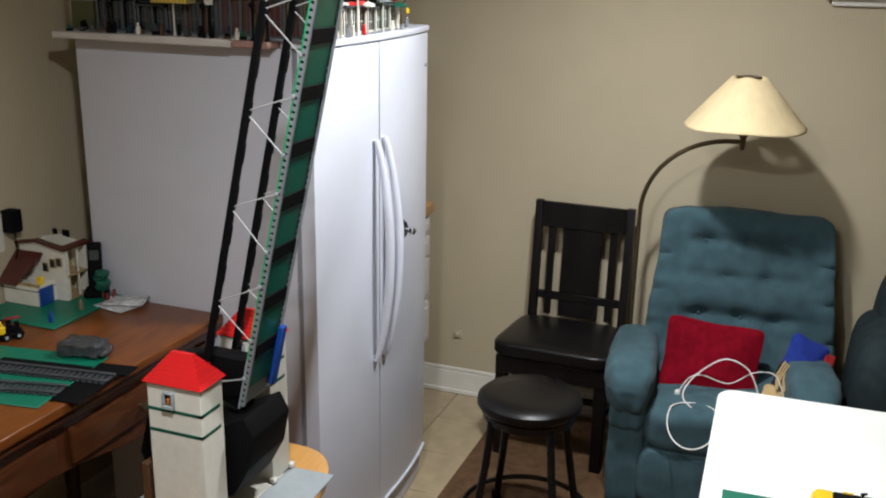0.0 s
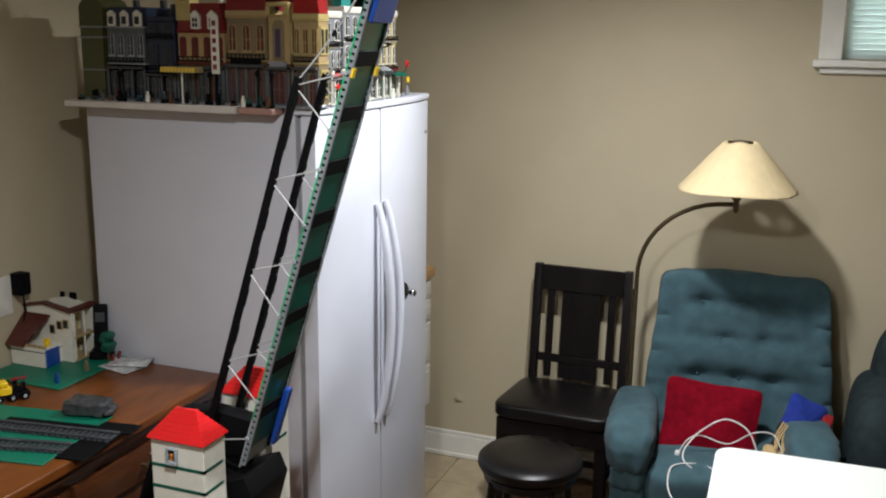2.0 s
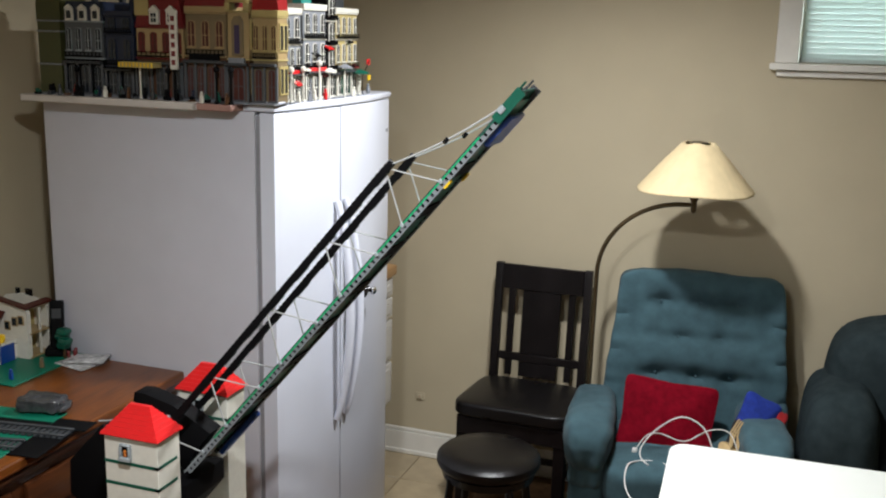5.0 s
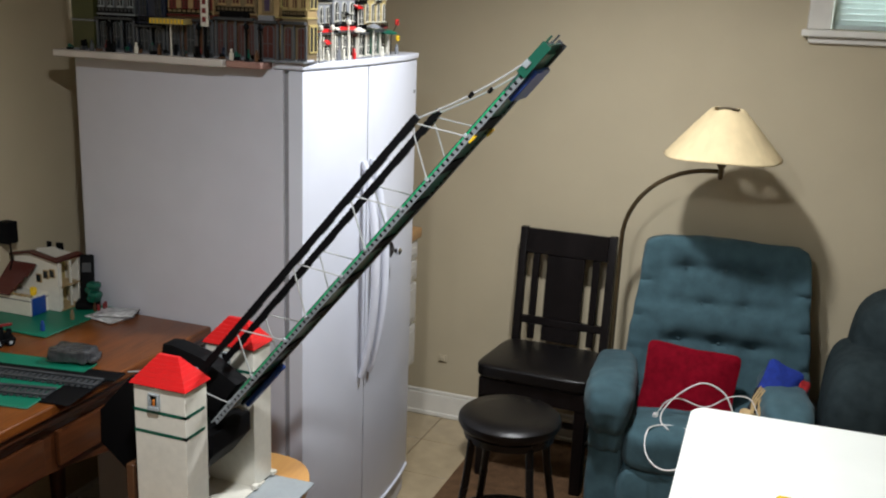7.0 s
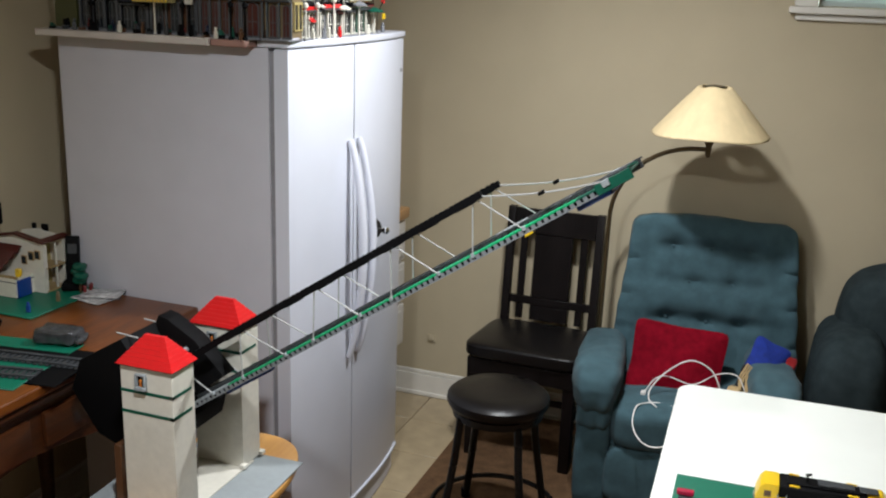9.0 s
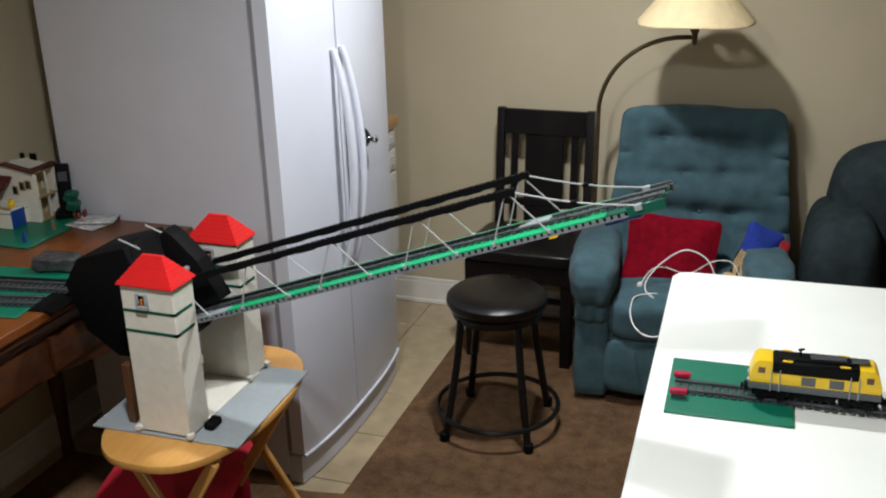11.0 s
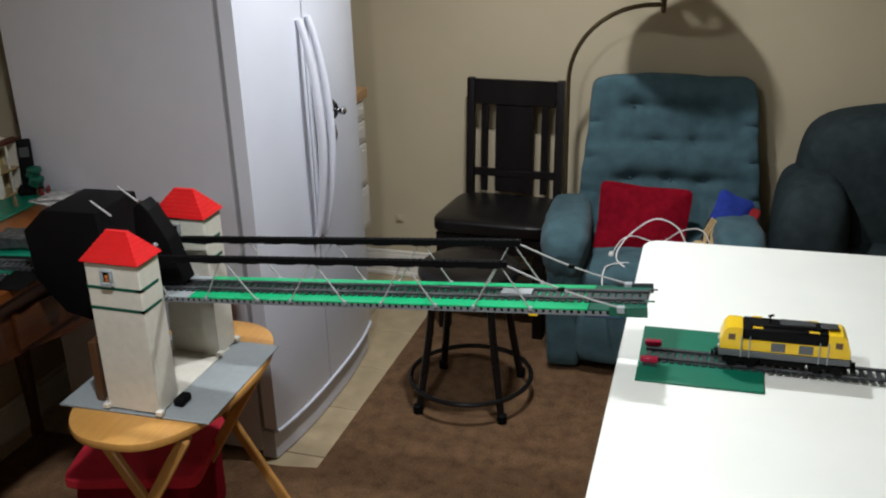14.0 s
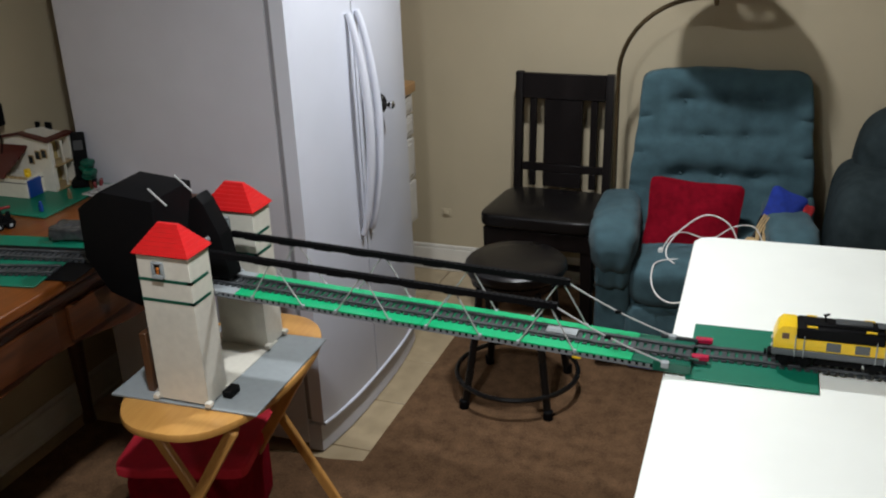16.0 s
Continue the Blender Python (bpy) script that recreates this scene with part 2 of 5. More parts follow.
def slab(outline, z0, z1, bevel=0.0, seg=2):
    """An (x, y) outline carried along z."""
    bm = bmesh.new()
    a = [bm.verts.new((x, y, z0)) for x, y in outline]
    b = [bm.verts.new((x, y, z1)) for x, y in outline]
    n = len(outline)
    bm.faces.new(a)
    bm.faces.new(b[::-1])
    for i in range(n):
        bm.faces.new((a[i], b[i], b[(i + 1) % n], a[(i + 1) % n]))
    bmesh.ops.recalc_face_normals(bm, faces=bm.faces)
    if bevel:
        rim = [e for e in bm.edges if abs(e.verts[0].co.z - e.verts[1].co.z) < 1e-6]
        bmesh.ops.bevel(bm, geom=rim, offset=bevel, segments=seg, profile=0.6, affect="EDGES")
    return bm


def pillow_box(x0, x1, y0, y1, z0, z1, n=12, power=4.0, puff=None):
    """A soft stuffed block: a cube swollen to a rounded super-ellipsoid, with an optional dent function."""
    bm = bmesh.new()
    bmesh.ops.create_cube(bm, size=2.0)
    bmesh.ops.subdivide_edges(bm, edges=list(bm.edges), cuts=n, use_grid_fill=True)
    cx, cy, cz = (x0 + x1) / 2, (y0 + y1) / 2, (z0 + z1) / 2
    hx, hy, hz = (x1 - x0) / 2, (y1 - y0) / 2, (z1 - z0) / 2
    for v in bm.verts:
        c = v.co
        k = (abs(c.x) ** power + abs(c.y) ** power + abs(c.z) ** power) ** (-1 / power)
        c = c * k
        p = Vector((cx + c.x * hx, cy + c.y * hy, cz + c.z * hz))
        if puff:
            p = puff(p, c)
        v.co = p
    return bm


def smooth_mesh(bm, angle=40):
    for f in bm.faces:
        f.smooth = True
    for e in bm.edges:
        if len(e.link_faces) == 2 and e.calc_face_angle(0) > radians(angle):
            e.smooth = False


def mesh_of(name, bm, mat):
    smooth_mesh(bm)
    me = bpy.data.meshes.new(name)
    bm.to_mesh(me)
    bm.free()
    me.materials.append(mat)
    return me


def part(name, bm, mat, parent, label=""):
    ob = new(name, mesh_of(name, bm, mat))
    ob.parent = parent
    if label:
        tagged(ob, label=label)
    return ob


def piece(name, me, parent, m):
    """A repeat that shares its mesh."""
    ob = new(name, me)
    ob.parent = parent
    ob.matrix_basis = m
    return ob


def thing(name, label, category, m=None, group="", kind=""):
    ob = new(name)
    ob.empty_display_size = 0.05
    if m is not None:
        ob.matrix_basis = m
    return tagged(ob, label, category, group, kind)


def setting(name, bm, mat, label, category):
    return tagged(new(name, mesh_of(name, bm, mat)), label, category, kind="structure")


def arc(cx, cy, r, a0, a1, n):
    return [(cx + r * math.cos(radians(a0 + (a1 - a0) * i / n)), cy + r * math.sin(radians(a0 + (a1 - a0) * i / n))) for i in range(n + 1)]


# ---- the room ----
XL, XR, YB, YF, TOP = -0.985, 3.3, 1.54, -4.2, 2.4
WX0, WX1, WZ0, WZ1 = 1.346, 2.146, 1.820, 2.24

north = setting("wall_north", join(
    box(XL - 0.12, WX0, YB, YB + 0.14, 0, TOP), box(WX1, XR + 0.12, YB, YB + 0.14, 0, TOP),
    box(WX0, WX1, YB, YB + 0.14, 0, WZ0), box(WX0, WX1, YB, YB + 0.14, WZ1, TOP)), WALL, "beige painted wall with a small high window", "wall")
setting("wall_west", box(XL - 0.12, XL, YF, YB, 0, TOP), WALL, "beige painted wall behind the desk", "wall")
setting("wall_east", box(XR, XR + 0.12, YF, YB, 0, TOP), WALL, "plain beige painted wall", "wall")
setting("wall_south", box(XL - 0.12, XR + 0.12, YF - 0.12, YF, 0, TOP), WALL, "plain beige painted wall", "wall")
setting("ceiling", box(XL - 0.12, XR + 0.12, YF - 0.12, YB + 0.14, TOP, TOP + 0.1), CEILING, "plain off-white ceiling", "ceiling")
floor = setting("floor", box(XL - 0.12, XR + 0.12, YF - 0.12, YB + 0.14, -0.12, -0.006), GROUT, "beige tiled floor with narrow joints", "floor")
rug = setting("carpet", slab([(0.126, 1.5), (0.133, -0.016), (0.02, -0.036), (-0.9, -0.06), (-0.9, YF + 0.05), (XR - 0.05, YF + 0.05), (XR - 0.05, 1.5)], 0.0, 0.012, 0.004), RUG,
              "brown low-pile carpet laid over the tiles", "carpet")


def baseboard(name, length, m):
    ob = setting(name, join(box(0, length, -0.014, -0.001, 0, 0.105, 0.002), box(0, length, -0.02, -0.001, 0, 0.02, 0.003),
                            box(0, length, -0.010, -0.001, 0.105, 0.125, 0.004)), TRIM, "white moulded baseboard along the wall", "baseboard")
    ob.matrix_basis = m
    return ob


baseboard("baseboard_north", XR - XL, pose(XL, YB, 0))
baseboard("baseboard_west", YB - YF - 0.03, pose(XL, YF + 0.01, 0, 0, 0, 90))

# window with blind
win = thing("window_1", "small high window with white frame and closed horizontal blind", "window", pose(0, YB, 0), kind="structure")
part("window_frame", join(box(WX0 - 0.083, WX0, -0.018, -0.001, WZ0, WZ1 + 0.06, 0.003), box(WX1, WX1 + 0.083, -0.018, -0.001, WZ0, WZ1 + 0.06, 0.003),
                          box(WX0, WX1, -0.018, -0.001, WZ1, WZ1 + 0.06, 0.003),
                          box(WX0 + 0.001, WX0 + 0.03, 0.05, 0.11, WZ0, WZ1), box(WX1 - 0.03, WX1 - 0.001, 0.05, 0.11, WZ0, WZ1),
                          box(WX0 + 0.03, WX1 - 0.03, 0.05, 0.11, WZ1 - 0.03, WZ1 - 0.001), box(WX0 + 0.03, WX1 - 0.03, 0.05, 0.11, WZ0 + 0.001, WZ0 + 0.03)), TRIM, win)
part("window_sill", join(box(WX0 - 0.10, WX1 + 0.10, -0.045, 0.05, WZ0 - 0.026, WZ0 - 0.001, 0.004), box(WX0 - 0.075, WX1 + 0.075, -0.02, -0.001, WZ0 - 0.05, WZ0 - 0.027, 0.004)), TRIM, win)
slat = mesh_of("slat", moved(box(WX0 + 0.01, WX1 - 0.01, -0.012, 0.012, -0.0008, 0.0008), pose(0, 0, 0, -52, 0, 0)), BLIND)
blind = part("blind", join(box(WX0 + 0.005, WX1 - 0.005, 0.018, 0.045, WZ1 - 0.03, WZ1 - 0.002), box(WX0 + 0.008, WX1 - 0.008, 0.022, 0.042, WZ0 + 0.004, WZ0 + 0.018)), BLIND, win, "closed white horizontal blind")
for i in range(18):
    piece("slat", slat, blind, pose(0, 0.032, WZ0 + 0.028 + i * 0.0205))
pane = part("pane", box(WX0 + 0.03, WX1 - 0.03, 0.075, 0.08, WZ0 + 0.03, WZ1 - 0.03), DAY, win)
tagged(setting("backdrop", box(WX0 - 0.6, WX1 + 0.6, YB + 0.5, YB + 0.52, 1.3, 2.9), DAY, "pale daylight outside the window", "sky"))

# wall outlet
outlet = thing("wall_outlet", "small cream wall outlet plate low on the wall", "outlet", pose(-0.13, YB, 0.285))
part("plate", box(-0.022, 0.022, -0.005, -0.001, -0.018, 0.018, 0.002), WALL, outlet)
part("socket", box(-0.012, 0.012, -0.012, -0.006, -0.011, 0.011, 0.003), WALL, outlet)


# ---- refrigerator ----
def refrigerator():
    f = thing("refrigerator", "white side-by-side refrigerator with bowed doors and long handles", "refrigerator", pose(0, 0, 0))
    part("body", box(-0.79, -0.066, 0.0, 0.83, 0.03, 1.672, 0.006, 2), FRIDGE_SIDE, f, "matt textured grey-white side panels")
    part("gasket", box(-0.0655, -0.0505, 0.006, 0.824, 0.12, 1.66), GASKET, f)

    def door(y0, y1, name):
        outline = [(-0.050, y0), (-0.050, y1)]
        n = 10
        for i in range(n + 1):
            y = y1 + (y0 - y1) * i / n
            u = (y - 0.415) / 0.415
            outline.append((0.028 - 0.034 * abs(u) ** 2.6, y))
        bm = slab(outline, 0.115, 1.670, 0.005, 2)
        return part(name, bm, FRIDGE, f)
    left = door(0.002, 0.3555, "freezer_door")
    right = door(0.3635, 0.828, "fridge_door")
    for d, y, sgn in ((left, 0.322, -0.4), (right, 0.385, 0.4)):
        pts = []
        for i in range(25):
            u = i / 24
            z = 0.66 + 0.72 * u
            off = 0.012 + 0.050 * math.sin(math.pi * u) ** 0.75
            pts.append((0.022 + off, y + sgn * 0.012 * math.sin(math.pi * u), z))
        bm = tube(pts, [0.011 + 0.004 * math.sin(math.pi * i / 24) for i in range(25)], 10)
        part("handle", bm, FRIDGE, d, "long bowed white handle")
    # Black strip added as the shade in the slit between the doors.
    part("door_gap_shade", box(-0.049, -0.012, 0.3558, 0.3632, 0.12, 1.668), DARK_GAP, f)
    part("latch", join(moved(turned([(0.034, 0), (0.036, 0.010), (0.024, 0.026)], 7), pose(0.022, 0.520, 1.050, 0, 90, 0)),
                              box(0.022, 0.038, 0.504, 0.528, 0.985, 1.090, 0.004)), BLACK_METAL, right, "black child-lock latch")
    part("knob", moved(turned([(0.010, -0.03), (0.008, 0.014), (0.013, 0.020), (0.013, 0.030), (0.006, 0.035)], 14), pose(0.042, 0.536, 1.045, 0, 90, 0)), CHROME, right)
    part("emblem", box(0.0, 0.0035, 0.755, 0.80, 1.555, 1.566), B_SGREY, right, "small grey maker's plate")
    kick = [(-0.07, 0.005), (-0.07, 0.825)] + [(0.014 - 0.034 * abs((y - 0.415) / 0.415) ** 2.6, y) for y in [0.825 - 0.82 * i / 12 for i in range(13)]]
    part("kick_panel", slab(kick, 0.002, 0.105, 0.004, 1), FRIDGE_SIDE, f)
    part("trim_strip", tube([(0.030 - 0.034 * abs((y - 0.415) / 0.415) ** 2.6 - 0.002, y, 0.112) for y in [0.004 + 0.822 * i / 16 for i in range(17)]], 0.006, 6), FRIDGE, f)
    cap = [(-0.098, -0.004), (-0.098, 0.834)] + [(0.033 - 0.034 * abs((y - 0.415) / 0.415) ** 2.6, y) for y in [0.834 - 0.838 * i / 14 for i in range(15)]]
    part("top_cap", slab(cap, 1.6725, 1.6930, 0.006, 3), FRIDGE, f, "overhanging white cap over the doors")
    part("hinge_cover", moved(box(-0.050, 0.010, -0.020, 0.020, 1.6935, 1.7020, 0.004, 2), pose(0, 0.022, 0)), FRIDGE, f)
    for x in (-0.72, -0.12):
        for y in (0.06, 0.77):
            part("foot", moved(turned([(0.018, 0), (0.018, 0.035)], 10), pose(x, y, -0.003)), BLACK_METAL, f)
    return f


refrigerator()

# boards on top of the refrigerator
b1 = thing("shelf_board", "pale painted board lying across the top of the refrigerator", "board", pose(0, 0, 1.6725))
part("plank", box(-0.815, -0.22, -0.065, 0.70, 0.0, 0.021, 0.003), BOARD, b1)
b2 = thing("shelf_board", "reddish board beside the pale one on the refrigerator", "board", pose(0, 0, 1.6725))
part("plank", box(-0.217, -0.104, -0.055, 0.72, 0.0, 0.019, 0.003), BOARD_RED, b2)

# chest of drawers behind the refrigerator
cab = thing("drawer_cabinet", "white drawer cabinet with a wooden block top beside the refrigerator", "cabinet", pose(0, 0, 0))
part("body", box(-0.75, -0.215, 0.93, 1.36, 0.30, 0.885, 0.004), CAB_WHITE, cab)
part("worktop", box(-0.77, -0.185, 0.91, 1.375, 0.8855, 0.93, 0.008, 2), BUTCHER, cab, "varnished wooden block top")
for z0, z1 in ((0.32, 0.50), (0.515, 0.69), (0.705, 0.79), (0.80, 0.875)):
    dr = part("drawer", join(box(-0.2145, -0.196, 0.95, 1.355, z0, z1, 0.005, 2), box(-0.196, -0.190, 0.985, 1.32, z0 + 0.02, z1 - 0.02, 0.004)), CAB_WHITE, cab)
for x in (-0.70, -0.26):
    for y in (0.97, 1.32):
        part("leg", box(x - 0.02, x + 0.02, y - 0.02, y + 0.02, 0, 0.30, 0.003), CAB_WHITE, cab)


# ---- desk ----
DZ, DX = 0.88, -0.318
desk = thing("desk", "large polished oak desk with moulded edge and carved apron", "desk", pose(0, 0, 0))
part("desktop", join(box(XL + 0.03, DX, -1.95, -0.004, DZ - 0.03, DZ, 0.008, 3)), DESK_WOOD, desk)
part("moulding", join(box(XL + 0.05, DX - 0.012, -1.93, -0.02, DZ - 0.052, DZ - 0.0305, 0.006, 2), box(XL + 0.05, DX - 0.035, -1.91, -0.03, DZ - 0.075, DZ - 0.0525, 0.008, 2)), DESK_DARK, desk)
ap = [(-1.88, DZ - 0.076), (-1.88, DZ - 0.26)]
for i in range(25):
    u = i / 24
    ap.append((-1.80 + 1.70 * u, DZ - 0.25 + 0.045 * math.sin(math.pi * u) + 0.012 * math.cos(6 * math.pi * u)))
ap += [(-0.05, DZ - 0.26), (-0.05, DZ - 0.076)]
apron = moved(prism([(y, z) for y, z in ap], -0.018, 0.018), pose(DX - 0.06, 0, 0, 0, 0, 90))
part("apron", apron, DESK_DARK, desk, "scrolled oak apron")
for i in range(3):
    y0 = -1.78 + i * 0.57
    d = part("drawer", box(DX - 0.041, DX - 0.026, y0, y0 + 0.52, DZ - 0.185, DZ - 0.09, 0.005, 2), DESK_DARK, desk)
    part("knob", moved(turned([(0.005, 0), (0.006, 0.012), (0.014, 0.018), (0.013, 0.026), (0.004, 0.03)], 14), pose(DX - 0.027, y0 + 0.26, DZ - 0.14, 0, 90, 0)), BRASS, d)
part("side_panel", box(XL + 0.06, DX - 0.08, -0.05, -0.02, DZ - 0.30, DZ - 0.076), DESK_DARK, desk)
for x in (XL + 0.09, DX - 0.065):
    for y in (-1.86, -0.075):
        leg = turned([(0.020, 0), (0.024, 0.02), (0.018, 0.06), (0.026, 0.30), (0.032, 0.50), (0.026, 0.56), (0.036, 0.58), (0.036, DZ - 0.077)], 16)
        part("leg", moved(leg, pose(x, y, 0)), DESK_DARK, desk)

# ---- folding tray table ----
TZ = 0.606
tray = thing("tray_table", "oval honey-coloured wooden folding tray table", "tray table", pose(0.015, -0.51, 0))
oval = [(0.20 * math.copysign(abs(math.cos(a)) ** 0.75, math.cos(a)), 0.325 * math.copysign(abs(math.sin(a)) ** 0.9, math.sin(a)))
        for a in [2 * math.pi * i / 56 for i in range(56)]]
part("tabletop", slab(oval, TZ - 0.022, TZ, 0.006, 2), TRAY_WOOD, tray)
for y0 in (-0.22, 0.195):
    part("rail", box(-0.15, 0.15, y0, y0 + 0.025, TZ - 0.045, TZ - 0.0225), LEG_WOOD, tray)
for x0 in (-0.167, 0.167):
    part("stretcher", rod((x0, -0.20, 0.07), (x0, 0.20, 0.07), 0.009), LEG_WOOD, tray)
for y in (-0.208, 0.208):
    for sx in (-1, 1):
        yy = y + (0.016 if sx > 0 else -0.016)
        a, b = Vector((-0.15 * sx, yy, TZ - 0.03)), Vector((0.19 * sx, yy, 0.012))
        way = (b - a)
        ang = math.degrees(math.atan2(way.x, -way.z))
        bm = moved(box(-0.015, 0.015, -0.010, 0.010, -way.length, 0, 0.004), pose(a.x, a.y, a.z, 0, -ang, 0))
        part("leg", bm, LEG_WOOD, tray)
# red folded canvas under the tray
rb = thing("storage_cube", "red storage cube with lit lid and shaded sides in its colours", "storage box", pose(-0.20, -0.40, 0.013, 0, 0, 14))


def sag(p, c):
    return Vector((p.x, p.y, p.z + 0.010 * noise.noise(Vector((p.x * 7, p.y * 7, p.z * 5)))))


# Lit top and shaded sides of the red cube put into two reds.
part("body", pillow_box(-0.17, 0.17, -0.15, 0.15, 0.0, 0.235, 8, 14, sag), CRIMSON, rb, "cloth sides in a darker, shaded red")
part("lid", pillow_box(-0.19, 0.19, -0.165, 0.165, 0.2355, 0.272, 10, 12, sag), RED_CLOTH, rb, "padded lid in a brighter, lit red")


# ---- toy lift bridge ----
gp = thing("grey_baseplate", "light grey toy baseplate on the tray table", "baseplate", pose(0.010, -0.514, TZ + 0.0005, 0, 0, 2.0))
part("plate", box(-0.204, 0.20, -0.2, 0.2, 0.0, 0.005, 0.001), B_GREY, gp)
wp = thing("white_tiles", "white toy plates between the two towers", "plate", pose(0, -0.516, TZ + 0.006))
part("plate", box(-0.10, 0.082, -0.16, 0.16, 0.0, 0.004, 0.001), B_WHITE, wp)
wp_z = TZ + 0.0105


def hip_roof(x0, x1, y0, y1, z0, z1, inset, steps=7):
    """A hipped roof of stepped courses."""
    bms = []
    for i in range(steps):
        a, b = i / steps, (i + 1) / steps

        def ring(u):
            ix, iy = u * (x1 - x0) / 2 * inset, u * (y1 - y0) / 2 * 0.94
            return x0 + ix, x1 - ix, y0 + iy, y1 - iy
        ra, rb_ = ring(a), ring(b - 0.25 / steps)
        za, zb = z0 + (z1 - z0) * a, z0 + (z1 - z0) * b
        bm = bmesh.new()
        lo = [bm.verts.new(v) for v in ((ra[0], ra[2], za), (ra[1], ra[2], za), (ra[1], ra[3], za), (ra[0], ra[3], za))]
        hi = [bm.verts.new(v) for v in ((rb_[0], rb_[2], zb), (rb_[1], rb_[2], zb), (rb_[1], rb_[3], zb), (rb_[0], rb_[3], zb))]
        bm.faces.new(lo[::-1])
        bm.faces.new(hi)
        for k in range(4):
            bm.faces.new((lo[k], lo[(k + 1) % 4], hi[(k + 1) % 4], hi[k]))
        bms.append(bm)
    return join(*bms)


def tower(x, y, label):
    hx, hy, h = 0.0700, 0.042, 0.380
    t = thing("toy_tower", label, "toy tower", pose(x, y, wp_z), group="towers of the toy bridge")
    part("wall", box(-hx, hx, -hy, hy, 0, h, 0.0008), B_WHITE, t, "off-white stacked toy bricks")
    for z in (0.264, 0.316):
        part("stripe", join(box(-hx - 0.001, hx + 0.001, -hy - 0.001, -hy + 0.01, z, z + 0.0075), box(hx - 0.01, hx + 0.001, -hy - 0.001, hy - 0.012, z + 0.0001, z + 0.0074)), B_DGREEN, t)
    part("eave", box(-hx - 0.003, hx + 0.003, -hy - 0.003, hy + 0.003, h + 0.0005, h + 0.004), B_BLACK, t)
    part("roof", hip_roof(-hx - 0.007, hx + 0.007, -hy - 0.008, hy + 0.008, h + 0.0045, h + 0.067, 0.66), B_RED, t, "stepped red toy roof")
    w = part("window_frame", join(box(-0.026, -0.020, -hy - 0.010, -hy - 0.001, 0.337, 0.362, 0.001), box(-0.002, 0.004, -hy - 0.010, -hy - 0.001, 0.337, 0.362, 0.001),
                                  box(-0.026, 0.004, -hy - 0.010, -hy - 0.001, 0.3625, 0.368, 0.002), box(-0.026, 0.004, -hy - 0.012, -hy - 0.001, 0.328, 0.3365, 0.001)), B_GREY, t)
    part("opening", box(-0.0195, -0.0025, -hy - 0.004, -hy - 0.001, 0.337, 0.362), B_BLACK, w)
    part("figure", join(box(-0.014, -0.008, -hy - 0.008, -hy - 0.0045, 0.338, 0.346, 0.001), moved(turned([(0.002, 0), (0.0035, 0.002), (0.0035, 0.006), (0.002, 0.008)], 10), pose(-0.011, -hy - 0.006, 0.3465))), B_ORANGE, w)
    for sx in (-1, 1):
        for sy in (-1, 1):
            part("foot_brick", box(sx * (hx + 0.003) - 0.008, sx * (hx + 0.003) + 0.008, sy * (hy + 0.002) - 0.009, sy * (hy + 0.002) + 0.009, 0.0, 0.011, 0.001), B_WHITE, t)
    return t


tower(0.018, -0.665, "white toy-brick tower with red roof and green stripes")
tower(0.008, -0.362, "white toy-brick tower with red roof behind the bridge deck")
blk = thing("motor_block", "small black toy motor at a tower foot", "toy motor", pose(0.108, -0.640, TZ + 0.006))
part("case", box(-0.012, 0.014, -0.022, 0.022, 0, 0.02, 0.003), B_BLACK, blk)
pier = thing("brown_pier", "dark brown toy pier beside a white tower", "toy pier", pose(-0.094, -0.655, TZ + 0.006))
part("post", box(-0.010, 0.010, -0.028, 0.028, 0, 0.16, 0.001), B_BROWN, pier)
PIV = (0.012, -0.511, 0.949)
bridge = thing("lift_bridge", "green and black toy-brick lift bridge with grey string trusses", "toy bridge", pose(*PIV))
HD, S, TIP = -0.089, 0.0620, 1.18
JS = [0.051, 0.150, 0.286, 0.371, 0.508, 0.596, 0.724, 0.812, 0.938]


def deck_section(x0, x1, mat, name="deck_plate"):
    return part(name, box(x0, x1, -S - 0.001, S + 0.001, HD - 0.0045, HD - 0.001, 0.0005), mat, bridge)


deck_section(-0.03, 0.10, B_GREY)
n_sec = 8
for i in range(n_sec):
    a = 0.1005 + (1.06 - 0.1005) * i / n_sec
    b = 0.1005 + (1.06 - 0.1005) * (i + 1) / n_sec
    deck_section(a, b - 0.0005, B_GREEN)
deck_section(1.0605, TIP, B_DGREEN)
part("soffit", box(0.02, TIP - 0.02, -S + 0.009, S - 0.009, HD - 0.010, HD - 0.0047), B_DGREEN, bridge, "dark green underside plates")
for sy in (-1, 1):
    n = 74
    rail = [box(-0.02, TIP - 0.07, sy * (S - 0.003) - 0.004, sy * (S - 0.003) + 0.004, HD - 0.0155, HD - 0.0125, 0)]
    # Black strip stands in for the shade inside the beam's holes.
    part("web", box(-0.02, TIP - 0.07, sy * (S - 0.004) - 0.003, sy * (S - 0.004) + 0.002, HD - 0.0125, HD - 0.0048, 0), B_BLACK, bridge, "black strip as the shade inside the holes")
    for k in range(n):
        x = -0.02 + (TIP - 0.055) * k / n
        rail.append(box(x, x + 0.009, sy * (S - 0.003) - 0.004, sy * (S - 0.003) + 0.004, HD - 0.0125, HD - 0.0047))
    part("side_beam", join(*rail), B_MGREY, bridge, "light grey beam with a row of holes")
for k in range(9):
    x = 0.10 + k * 0.122
    part("cross_beam", box(x, x + 0.034, -S + 0.01, S - 0.01, HD - 0.0145, HD - 0.0102, 0.001), B_BLACK, bridge)
part("under_stripe", box(0.933, 0.952, -S - 0.002, -S + 0.012, HD - 0.020, HD - 0.0158), B_YELLOW, bridge)
